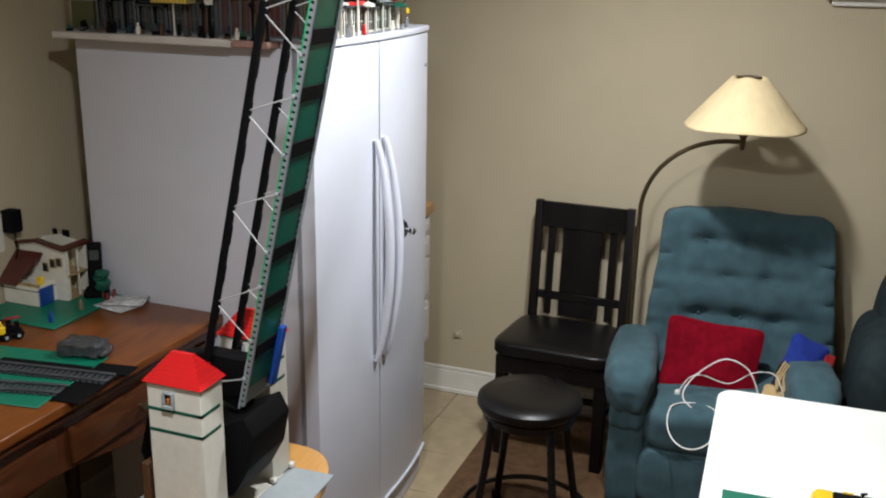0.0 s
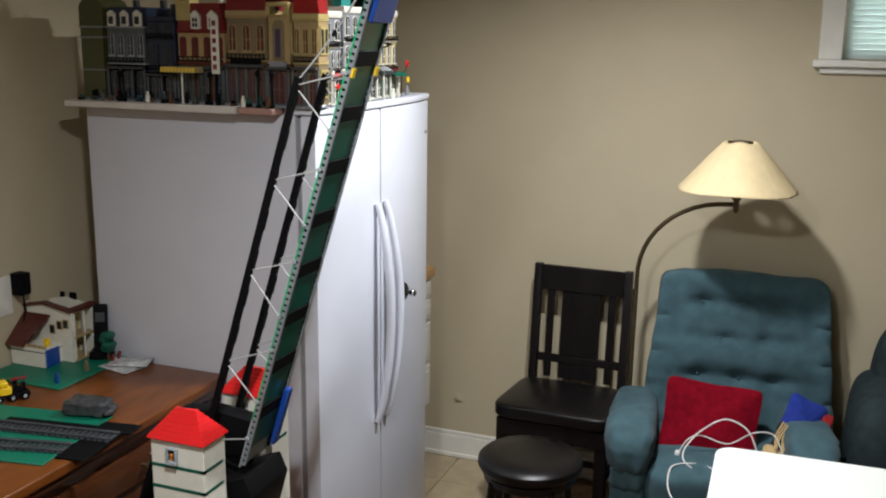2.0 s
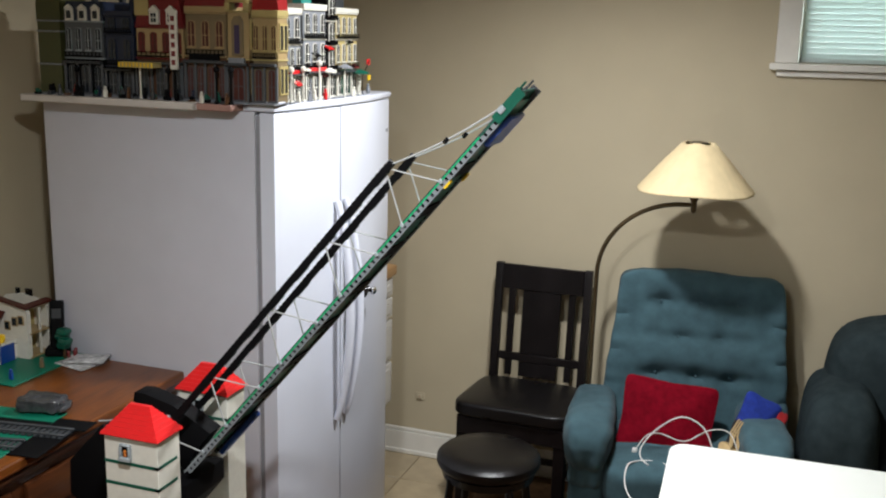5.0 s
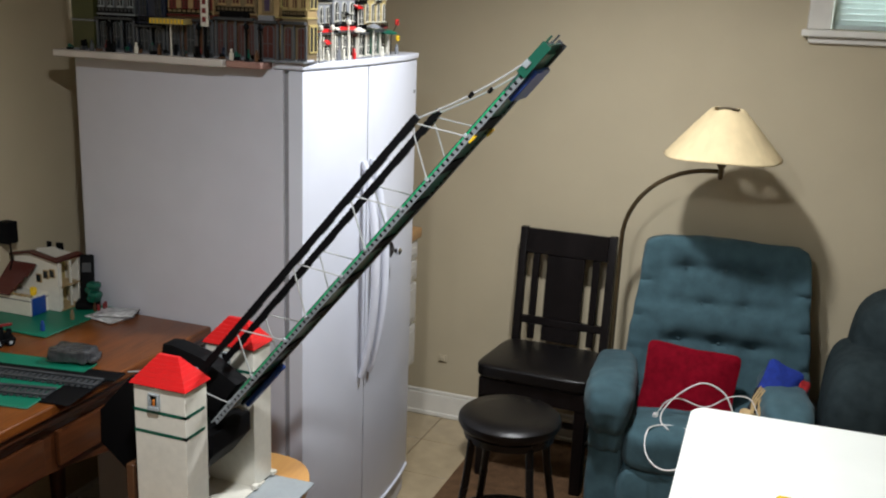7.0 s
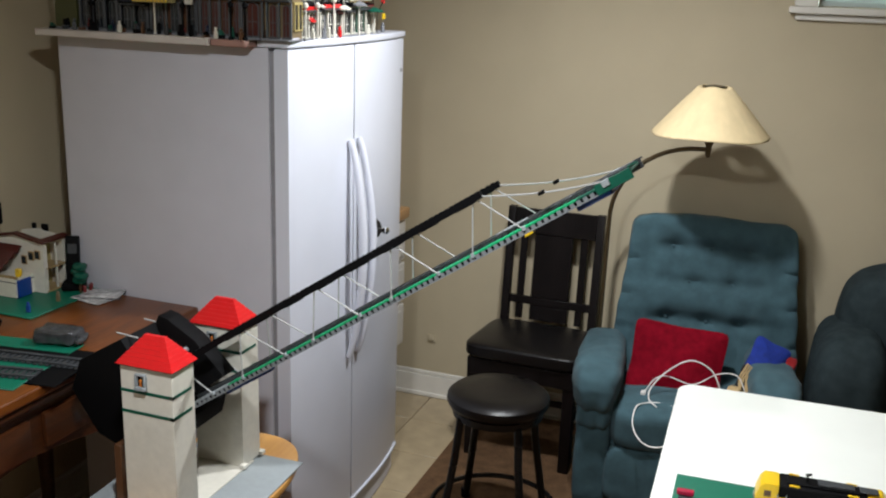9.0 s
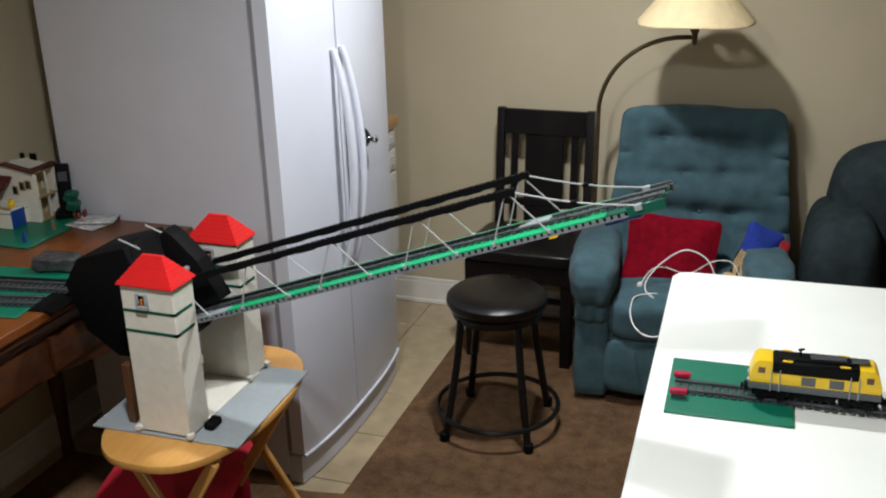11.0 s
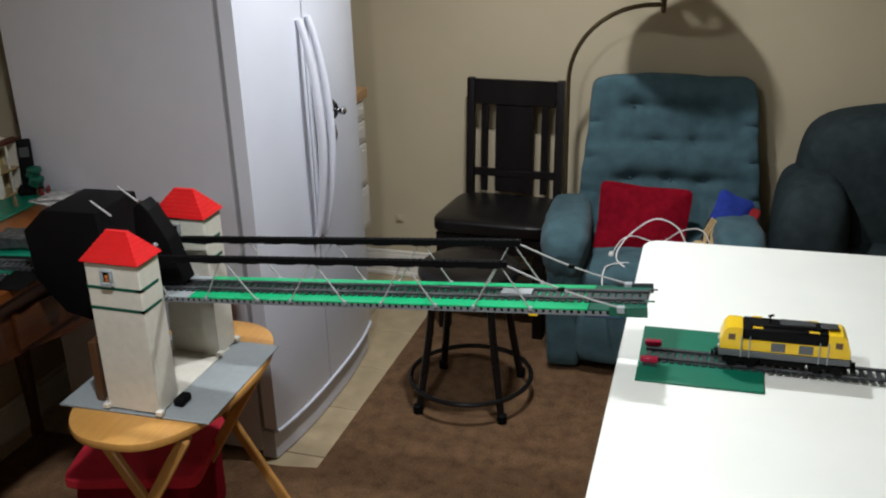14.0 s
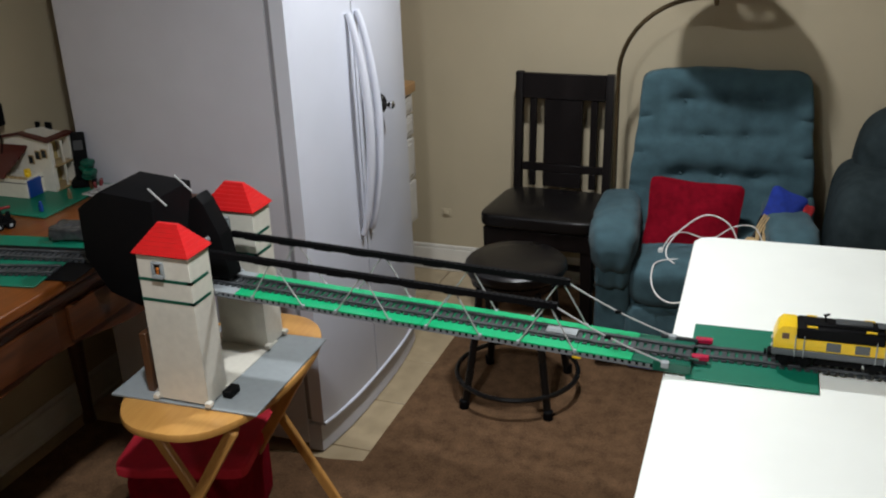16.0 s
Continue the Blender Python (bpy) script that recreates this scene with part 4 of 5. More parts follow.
# ---- arched floor lamp ----
def floor_lamp():
    cx, cy = 1.058, 1.20
    lamp = thing("floor_lamp", "bronze arched floor lamp with pleated cream shade", "floor lamp", pose(-0.020, 0, -0.012))
    px, py = 0.698, 1.30
    part("base", moved(turned([(0.12, 0.024), (0.12, 0.030), (0.105, 0.034), (0.03, 0.042), (0.014, 0.06)], 30), pose(px, py, 0)), BRASS, lamp)
    pts = [(px, py, 0.05), (px, py, 0.5), (px + 0.004, py - 0.005, 0.85)]
    for i in range(13):
        u = i / 12
        a = radians(180 - 90 * u)
        pts.append((px + 0.006 + 0.335 + 0.335 * math.cos(a), py - 0.005 - 0.09 * u, 1.0 + 0.322 * math.sin(a)))
    pts.append((cx + 0.01, cy, 1.325))
    part("pole", tube(pts, 0.0085, 10), BRASS, lamp)
    part("socket", join(moved(turned([(0.006, -0.03), (0.010, -0.02), (0.010, 0.01), (0.016, 0.02), (0.016, 0.07)], 14), pose(cx, cy, 1.325)), rod((cx, cy, 1.39), (cx, cy, 1.555), 0.003)), BRASS, lamp)
    n = 120
    bm = bmesh.new()
    levels = [(0.205, 1.378), (0.200, 1.384), (0.155, 1.437), (0.110, 1.490), (0.060, 1.545), (0.044, 1.549)]
    rings = []
    for r, z in levels:
        ring = []
        for k in range(n):
            wob = 1 + (0.011 if k % 2 else -0.011) + 0.012 * noise.noise(Vector((k * 0.21, z * 3, 2.0))) + 0.010 * noise.noise(Vector((k * 0.55, z * 5, 7.0)))
            ring.append(bm.verts.new((cx + r * wob * math.cos(2 * math.pi * k / n), cy + r * wob * math.sin(2 * math.pi * k / n), z + 0.004 * math.sin(2 * math.pi * k / n * 3))))
        rings.append(ring)
    for a, b in zip(rings, rings[1:]):
        for k in range(n):
            bm.faces.new((a[k], a[(k + 1) % n], b[(k + 1) % n], b[k]))
    ob = part("shade", bm, SHADE, lamp, "pleated cream cone shade")
    sol = ob.modifiers.new("thickness", "SOLIDIFY")
    sol.thickness = 0.003
    part("finial", moved(turned([(0.036, 0), (0.038, 0.003), (0.004, 0.008)], 16), pose(cx, cy, 1.548)), BRASS, lamp)
    part("bulb", moved(turned([(0.012, 0), (0.03, 0.04), (0.03, 0.06), (0.012, 0.085)], 16), pose(cx, cy, 1.40)), CORD, lamp)


floor_lamp()


# ---- slate sofa ----
def sofa():
    s = thing("sofa", "dark slate upholstered sofa behind the white table", "sofa", pose(1.468, 1.02, 0))

    def soft(p, c):
        return p + Vector((noise.noise(p * 6), noise.noise(p * 6 + Vector((5, 0, 0))), noise.noise(p * 6 + Vector((0, 5, 0))))) * 0.010
    part("base", box(0.10, 1.55, -0.08, 0.48, 0.04, 0.34, 0.02, 2), SLATE, s)
    part("armrest", pillow_box(0.0, 0.27, -0.12, 0.46, 0.02, 0.735, 18, 3.6, soft), SLATE, s)
    part("backrest", pillow_box(0.075, 1.6, 0.12, 0.52, 0.25, 0.940, 18, 5.0, soft), SLATE, s)
    part("seat_cushion", pillow_box(0.24, 1.5, -0.12, 0.30, 0.30, 0.50, 12, 6, soft), SLATE, s)


sofa()

WALLX = XL
# ---- things on the desk ----
D = DZ + 0.0005


def toy_house():
    h = thing("toy_house", "white toy-brick house with brown-red roof and blue door", "toy house", pose(-0.848, -0.0675, D + 0.006))
    h.scale = (0.95, 0.95, 0.86)
    part("wall", prism([(-0.13, 0.0), (0.05, 0.0), (0.05, 0.183), (-0.06, 0.205), (-0.13, 0.19)], -0.05, -0.04), B_WHITE, h)
    part("wall", prism([(-0.13, 0.0), (0.05, 0.0), (0.05, 0.183), (-0.06, 0.205), (-0.13, 0.19)], 0.052, 0.06), B_WHITE, h)
    part("wall", box(-0.13, -0.122, -0.0395, 0.0515, 0, 0.185), B_WHITE, h)
    for z in (0.0, 0.086):
        part("storey_floor", box(-0.1215, 0.052, -0.0395, 0.0515, z, z + 0.006), B_TAN, h)
    part("inner_wall", box(-0.02, -0.012, -0.0395, 0.0515, 0.0065, 0.0855), B_CREAM, h)
    part("inner_wall", box(-0.02, -0.012, -0.0395, 0.0515, 0.0925, 0.175), B_CREAM, h)
    part("annex", box(-0.132, 0.005, -0.132, -0.0505, 0, 0.070, 0.001), B_WHITE, h, "low white front room")
    part("course", box(-0.133, 0.0056, -0.133, -0.0505, 0.054, 0.057), B_DGREY, h)
    part("blue_panel", box(0.0058, 0.0110, -0.127, -0.068, 0, 0.064, 0.001), B_BLUE, h, "bright blue garage door")
    part("terrace", join(*[box(-0.128 + 0.018 * k, -0.116 + 0.018 * k, -0.132, -0.124, 0.0705, 0.079) for k in range(8)]), B_TAN, h)
    part("flowers", join(box(-0.030, -0.012, -0.095, -0.080, 0.0705, 0.094, 0.002), box(-0.014, 0.0, -0.110, -0.096, 0.0705, 0.084, 0.002)), B_YELLOW, h)
    part("roof", join(moved(box(-0.004, 0.118, -0.060, -0.036, 0, 0.008), pose(-0.06, 0.0, 0.208, 0, 11, 0)), moved(box(0.092, 0.118, -0.0355, 0.064, 0, 0.008), pose(-0.06, 0.0, 0.208, 0, 11, 0)), moved(box(-0.080, 0.004, -0.060, -0.036, 0, 0.008), pose(-0.06, 0.0, 0.208, 0, -12, 0))), B_ROOF, h, "reddish brown toy tiles")
    part("porch_roof", join(*[moved(box(-0.138, -0.034 - 0.008 * k, -0.030, 0.0, 0, 0.007), pose(0.0, -0.0515 - 0.018 * k, 0.166 - 0.0185 * k, 45, 0, 0)) for k in range(5)]), B_ROOF, h, "stepped brown lean-to roof")
    for x, z in ((-0.040, 0.100), (-0.010, 0.118), (0.016, 0.125)):
        w = part("window_frame", join(box(x, x + 0.024, -0.0535, -0.0505, z, z + 0.034, 0.001)), B_TAN, h)
        part("pane", box(x + 0.004, x + 0.020, -0.0550, -0.0537, z + 0.004, z + 0.030), GLASSY, w)
    for y in (-0.036, 0.010, 0.046):
        for z0, z1 in ((0.0065, 0.0855), (0.0925, 0.176)):
            part("post", box(0.044, 0.050, y - 0.003, y + 0.003, z0, z1), B_WHITE, h)
    part("roof_ornament", join(box(-0.085, -0.070, 0.053, 0.0595, 0.190, 0.222), box(-0.045, -0.020, 0.053, 0.0595, 0.19, 0.223)), B_BLACK, h)


toy_house()
g1 = thing("green_baseplate", "green toy baseplate under the toy house", "baseplate", pose(-0.968, -0.335, D))
part("plate", box(0.0, 0.288, 0.022, 0.34, 0, 0.005, 0.001), B_BASE_GREEN, g1)
g2 = thing("green_baseplate", "green toy baseplate with black road pieces", "baseplate", pose(-0.665, -0.455, D, 0, 0, 9))
part("plate", box(-0.215, 0.262, -0.315, 0.0, 0, 0.004, 0.001), B_BASE_GREEN, g2)
part("road", box(0.2625, 0.370, -0.098, -0.040, 0.0, 0.0045, 0.001), B_BLACK, g2)
part("road", box(0.2625, 0.345, -0.270, -0.0985, 0.0, 0.004, 0.001), B_BLACK, g2)
part("road", box(0.0, 0.262, -0.135, -0.070, 0.0042, 0.0046), B_BLACK, g2)
for x1, y1, turn in ((-0.300, -0.533, 9), (-0.362, -0.632, 14)):
    m2 = pose(x1, y1, D + 0.0052, 0, 0, turn) @ pose(-4 * SEG, 0, 0)
    t2 = thing("toy_track", "dark grey toy track on the desk leading to the bridge", "toy track", m2)
    for k in range(4):
        lay_track(t2, k * SEG, 0, 0)


def crumple(amount, f):
    def g(p, c):
        return p + Vector((noise.noise(p * f), noise.noise(p * f + Vector((3, 1, 0))), noise.noise(p * f + Vector((0, 4, 2))))) * amount
    return g


bag = thing("parts_bag", "clear plastic bag of dark grey toy parts on the desk", "plastic bag", pose(-0.478, -0.425, D + 0.0085, 0, 0, 12))
part("bag", pillow_box(-0.058, 0.058, -0.036, 0.036, 0.0, 0.036, 12, 9, crumple(0.005, 34)), BAG, bag)
part("fold", pillow_box(0.052, 0.078, -0.034, 0.034, 0.002, 0.02, 6, 3, crumple(0.010, 40)), BAG, bag)
for i, (x, y, rz) in enumerate(((-0.628, -0.060, 20), (-0.645, -0.085, -10))):
    pb = thing("paper_packet", "crumpled silvery printed packet on the desk", "packet", pose(x, y, D + 0.002 + 0.010 * (1 - i), 0, 0, rz))
    part("packet", pillow_box(-0.062, 0.062, -0.038, 0.038, 0.0, 0.005, 14, 18, crumple(0.0028, 26)), PAPER, pb)

ph = thing("telephone_handset", "black cordless telephone standing in its cradle", "telephone", pose(-0.757, -0.038, D + 0.0055, 0, 0, 30))
part("cradle", box(-0.035, 0.035, -0.03, 0.03, 0, 0.025, 0.008, 2), B_BLACK, ph)
part("handset", moved(box(-0.021, 0.021, -0.011, 0.011, 0, 0.15, 0.007, 2), pose(0, 0, 0.02, -8, 0, 0)), B_BLACK, ph)
part("screen", moved(box(-0.014, 0.014, -0.0125, -0.0112, 0.095, 0.125), pose(0, 0, 0.02, -8, 0, 0)), B_DGREY, ph)
tree_toy = thing("toy_tree", "dark green toy tree with red flowers by the house", "toy tree", pose(-0.715, -0.058, D + 0.0055))
part("trunk", rod((0, 0, 0), (0, 0, 0.05), 0.004), B_BROWN, tree_toy)
part("leaves", join(*[pillow_box(-0.02 + dx, 0.02 + dx, -0.02 + dy, 0.02 + dy, z, z + 0.024, 2, 3) for dx, dy, z in ((0, 0, 0.03), (0.012, -0.008, 0.045), (-0.01, 0.006, 0.055), (0.002, 0.0, 0.072))]), B_DGREEN, tree_toy)
part("flowers", join(*[box(x, x + 0.009, y, y + 0.009, 0.0, 0.03, 0.002) for x, y in ((0.025, -0.02), (0.03, 0.0), (0.022, 0.015))]), B_DRED, tree_toy)

# toy truck beside the house
eng = thing("toy_truck", "black and yellow toy truck with red load on the desk", "toy truck", pose(-0.768, -0.435, D + 0.0005, 0, 0, 58))
part("chassis", box(-0.075, 0.070, -0.020, 0.020, 0.010, 0.018, 0.001), B_BLACK, eng)
part("cab", join(box(-0.012, 0.022, -0.019, 0.019, 0.0185, 0.040, 0.002), box(-0.010, 0.014, -0.017, 0.017, 0.0405, 0.056, 0.003)), B_YELLOW, eng, "yellow toy cab")
part("load", join(*[box(x, x + 0.012, y, y + 0.012, 0.0185, z, 0.001) for x, y, z in ((0.026, -0.016, 0.045), (0.040, -0.012, 0.036), (0.030, 0.002, 0.052), (0.052, 0.004, 0.040))]), B_BLACK, eng, "dark stacked toy bricks")
part("red_bar", box(0.024, 0.066, -0.004, 0.003, 0.0525, 0.060, 0.001), B_DRED, eng)
part("bed", box(-0.072, -0.014, -0.019, 0.019, 0.0185, 0.038, 0.002), B_DGREY, eng)
for x in (-0.055, -0.015, 0.022, 0.054):
    for sy in (-1, 1):
        tyre = part("wheel", moved(turned([(0.005, 0.0), (0.012, 0.001), (0.012, 0.007), (0.005, 0.008)], 16), pose(x, sy * 0.023 + 0.004, 0.0105, 90, 0, 0)), B_BLACK, eng)
        part("hub", moved(turned([(0.0005, -0.001), (0.005, -0.0008), (0.005, 0.0088), (0.0005, 0.009)], 10), pose(x, sy * 0.023 + 0.004, 0.0105, 90, 0, 0)), B_GREY, tyre)
for i in range(2):
    fig = thing("toy_figure", "tiny toy figure on the green plate", "toy figure", pose((-0.722, -0.716)[i], (-0.275, -0.157)[i], D + 0.0055), group="toy figures")
    part("body", join(box(-0.006, 0.006, -0.004, 0.004, 0, 0.022, 0.001), moved(turned([(0.003, 0), (0.0045, 0.002), (0.0045, 0.008), (0.003, 0.010)], 10), pose(0, 0, 0.0222))), (B_BLUE, B_DTAN)[i], fig)

# outlet and charger on the left wall
outlet = thing("wall_outlet", "white plastic wall outlet plate under the charger", "outlet", pose(WALLX, -0.198, 1.100))
part("plate", box(0.0005, 0.007, -0.034, 0.034, -0.062, 0.060, 0.003, 2), TRIM, outlet)
part("socket", box(0.0072, 0.009, -0.015, 0.015, -0.040, -0.012, 0.002), TRIM, outlet)
chg = thing("wall_charger", "black plug-in charger with hanging cable on the wall", "charger", pose(WALLX, -0.143, 1.13))
part("case", box(0.001, 0.045, -0.022, 0.022, -0.035, 0.035, 0.006, 2), B_BLACK, chg)
part("cable", tube([(0.03, 0, -0.035), (0.03, 0.004, -0.09), (0.022, -0.01, -0.15), (0.03, -0.02, -0.195)], 0.0025, 6), B_BLACK, chg)


# ---- toy town on the refrigerator ----
def modular(name_label, x0, x1, y0, y1, z, wall, trim, roof, floors, style, door=None, sign=None, side=None):
    """A toy town house of stacked storeys with real window frames."""
    b = thing("toy_building", name_label, "toy building", pose((x0 + x1) / 2, y0, z) if side is None else pose(side, (x0 + x1) / 2, z, 0, 0, 90), group="toy town on the refrigerator")
    w, d = (x1 - x0) / 2, y1 - y0
    part("baseplate", box(-w, w, -0.028, d, 0, 0.004), B_SGREY, b)
    zz = 0.0045
    for k, (fh, nwin, arch) in enumerate(floors):
        # Street-front ground storeys mostly take darker colours that hold the shop-front shade.
        mat = door if (k == 0 and door) else wall
        part("storey", box(-w + 0.003, w - 0.003, 0.0, d - 0.003, zz, zz + fh - 0.005), mat, b)
        part("cornice", box(-w, w, -0.005, d, zz + fh - 0.0048, zz + fh - 0.0003, 0.001), trim, b)
        # Dark frames at street level: the shade there is put into their colour.
        frame_mat = trim if (k or side is not None) else B_SKIRT
        for i in range(nwin):
            cx = -w + (i + 0.5) * 2 * w / nwin
            ww = 0.27 * 2 * w / nwin
            wz0, wz1 = zz + fh * (0.03 if k == 0 else 0.20), zz + fh * (0.70 if k == 0 else 0.74)
            top = [(cx - ww, wz0), (cx - ww, wz1)] + [(cx - ww * math.cos(radians(180 * q / 6)), wz1 + 0.7 * ww * math.sin(radians(180 * q / 6))) for q in range(1, 6)] + [(cx + ww, wz1), (cx + ww, wz0)]
            fr = part("window", join(prism(top, -0.003, -0.0004), box(cx - ww - 0.002, cx + ww + 0.002, -0.007, -0.0005, wz0 - 0.004, wz0 - 0.0002)), frame_mat, b)
            s2 = 0.80
            inner = [(cx + (x - cx) * s2, z if z <= wz0 else z - ww * 0.15) for x, z in top]
            part("pane", prism([(x, max(z, wz0 + 0.002)) for x, z in inner], -0.0042, -0.0031), (GLASSY, GLASSY, B_ROOF)[arch], fr)
            if ww > 0.007:
                part("mullion", join(box(cx - 0.0011, cx + 0.0011, -0.0054, -0.0043, wz0 + 0.002, wz1 + ww * 0.3), box(cx - ww * s2, cx + ww * s2, -0.0053, -0.0044, (wz0 + wz1) / 2 - 0.001, (wz0 + wz1) / 2 + 0.001)), frame_mat, fr)
        if k == 0 and nwin:
            for i in range(nwin + 1):
                px = -w + 0.004 + (2 * w - 0.008) * i / nwin
                part("column", box(px - 0.003, px + 0.003, -0.010, -0.0045, 0.0045, zz + fh * 0.82), frame_mat, b)
            part("canopy", box(-w + 0.002, w - 0.002, -0.020, -0.0055, zz + fh * 0.83, zz + fh * 0.90, 0.001), B_DGREY, b)
        elif nwin:
            part("balcony", join(box(-w + 0.006, w - 0.006, -0.012, -0.0052, zz + 0.002, zz + 0.006), *[box(-w + 0.008 + q * (2 * w - 0.018) / 9, -w + 0.010 + q * (2 * w - 0.018) / 9, -0.0118, -0.0098, zz + 0.006, zz + 0.014) for q in range(10)], box(-w + 0.006, w - 0.006, -0.0122, -0.0094, zz + 0.014, zz + 0.016)), B_BLACK, b)
        # side windows, facing +x
        for i in range(2):
            cy = d * (0.3 + 0.4 * i)
            fr = part("window", join(box(w - 0.0028, w + 0.0015, cy - 0.011, cy + 0.011, zz + fh * 0.18, zz + fh * 0.22), box(w - 0.0028, w + 0.0015, cy - 0.011, cy - 0.008, zz + fh * 0.22, zz + fh * 0.78),
                                     box(w - 0.0028, w + 0.0015, cy + 0.008, cy + 0.011, zz + fh * 0.22, zz + fh * 0.78), box(w - 0.0028, w + 0.0015, cy - 0.011, cy + 0.011, zz + fh * 0.78, zz + fh * 0.84)), trim, b)
            part("pane", box(w - 0.003, w - 0.001, cy - 0.008, cy + 0.008, zz + fh * 0.22, zz + fh * 0.78), GLASSY, fr)
        zz += fh
    if style == "mansard":
        part("roof", join(prism([(-w, zz), (w, zz), (w - 0.012, zz + 0.055), (-w + 0.012, zz + 0.055)], 0.0, d - 0.003)), roof, b)
        for i in range(3):
            cx = -w + (i + 0.5) * 2 * w / 3
            dm = part("dormer", join(box(cx - 0.014, cx + 0.014, -0.006, 0.012, zz, zz + 0.034, 0.001), prism([(cx - 0.016, zz + 0.0345), (cx + 0.016, zz + 0.0345), (cx, zz + 0.046)], -0.008, 0.012)), B_WHITE, b)
            part("pane", box(cx - 0.008, cx + 0.008, -0.0075, -0.0062, zz + 0.006, zz + 0.028), GLASSY, dm)
        for i in range(2):
            part("chimney", box(-w + 0.012 + i * (2 * w - 0.04), -w + 0.028 + i * (2 * w - 0.04), d * 0.5, d * 0.5 + 0.016, zz + 0.0555, zz + 0.078, 0.001), B_DGREY, b)
    elif style == "mansard_plain":
        part("frieze", box(-w, w, -0.004, d, zz, zz + 0.016, 0.001), trim, b)
        part("roof", prism([(-w, zz + 0.0165), (w, zz + 0.0165), (w - 0.006, zz + 0.055), (-w + 0.006, zz + 0.055)], 0.0, d - 0.003), roof, b)
    elif style == "barrel":
        pts = [(-w, zz)] + [(w * math.cos(radians(180 - 180 * i / 12)), zz + 0.05 + 0.022 * math.sin(radians(180 * i / 12)) * 1.5) for i in range(13)] + [(w, zz)]
        part("roof", prism(pts, 0.0, d - 0.003), roof, b)
        part("finial", box(-0.006, 0.006, d * 0.3, d * 0.3 + 0.012, zz + 0.08, zz + 0.096, 0.001), B_DGREY, b)
    elif style == "spire":
        part("roof", join(prism([(-w, zz), (w, zz), (w - 0.016, zz + 0.078), (-w + 0.016, zz + 0.078)], 0.0, d - 0.003)), roof, b)
        part("turret", box(-w + 0.002, -w + 0.048, -0.004, 0.042, zz + 0.03, zz + 0.118), B_CREAM, b)
        part("turret_window", box(-w + 0.019, -w + 0.031, -0.0055, -0.0042, zz + 0.085, zz + 0.106, 0.002), GLASSY, b)
        part("turret_cornice", box(-w - 0.001, -w + 0.051, -0.007, 0.045, zz + 0.1182, zz + 0.124, 0.001), trim, b)
        part("turret_roof", moved(turned([(0.036, 0), (0.034, 0.03), (0.024, 0.06), (0.003, 0.09)], 8), pose(-w + 0.025, 0.019, zz + 0.1245, 0, 0, 22.5)), B_NAVY, b)
        for i in range(2):
            cx = -0.012 + i * 0.056
            dm = part("dormer", join(box(cx - 0.015, cx + 0.015, -0.010, 0.030, zz + 0.006, zz + 0.042, 0.001), prism([(cx - 0.018, zz + 0.0425), (cx + 0.018, zz + 0.0425), (cx, zz + 0.058)], -0.012, 0.030)), B_WHITE, b)
            for px in (-0.008, 0.0015):
                for pz in (0.012, 0.026):
                    part("pane", box(cx + px, cx + px + 0.0065, -0.0115, -0.0102, zz + pz, zz + pz + 0.011), GLASSY, dm)
        part("finial", moved(turned([(0.006, 0), (0.007, 0.006), (0.002, 0.014)], 8), pose(w - 0.03, 0.03, zz + 0.0785)), B_WHITE, b)
    elif style == "flat":
        part("parapet", join(box(-w, w, -0.006, 0.004, zz, zz + 0.014, 0.001), box(-w, w, d - 0.01, d, zz, zz + 0.014, 0.001), box(w - 0.008, w, 0.0045, d - 0.0105, zz, zz + 0.013), box(-w, -w + 0.008, 0.0045, d - 0.0105, zz, zz + 0.013)), trim, b)
        part("roof_hut", box(-w * 0.4, w * 0.4, d * 0.35, d * 0.75, zz, zz + 0.05), roof, b)
    if sign:
        part("sign", box(-w * 0.7, w * 0.7, -0.016, -0.006, 0.004 + floors[0][0] * 0.84, 0.004 + floors[0][0] * 1.02, 0.001), sign, b)
    return b


TZ1 = 1.6725 + 0.0215
modular("olive and grey toy building with rounded top", -0.785, -0.699, -0.01, 0.11, TZ1, B_OLIVE, B_SGREY, B_OLIVE, ((0.085, 0, 0), (0.095, 0, 0), (0.03, 0, 0)), "barrel")
modular("grey toy building with white windows and mansard roof", -0.695, -0.556, 0.0, 0.22, TZ1, B_SGREY_SHADE, B_GREY, B_NAVY, ((0.105, 3, 0), (0.105, 4, 0)), "mansard", door=B_BLACK)
modular("navy blue toy building in the street", -0.552, -0.450, 0.0, 0.22, TZ1, B_NAVY, B_NAVY, B_NAVY, ((0.085, 2, 0), (0.09, 2, 0), (0.05, 2, 0)), "flat", door=B_BLACK)
modular("tan toy building with dark red roof and turret", -0.446, -0.284, 0.0, 0.24, TZ1, B_TAN, B_DRED, B_DRED, ((0.112, 3, 0), (0.086, 4, 2)), "spire", door=B_BROWN)
modular("dark tan toy town hall with arched windows", -0.281, -0.146, 0.0, 0.26, TZ1, B_DTAN, B_TAN, B_DRED, ((0.122, 4, 2), (0.118, 3, 2)), "mansard_plain", door=B_BROWN, sign=B_BLACK)
TZ2 = 1.6725 + 0.0195
TZ3 = 1.6935
corner = modular("tan corner toy front with tall violet window", -0.1435, -0.072, -0.005, 0.055, TZ3, B_TAN, B_CREAM, B_DRED, ((0.118, 1, 2), (0.128, 0, 0)), "plain", door=B_BROWN, sign=B_SGREY)
part("niche", prism([(-0.017, 0.130), (0.017, 0.130), (0.017, 0.222), (0.008, 0.236), (-0.008, 0.236), (-0.017, 0.222)], -0.0075, -0.0005), B_DTAN, corner)
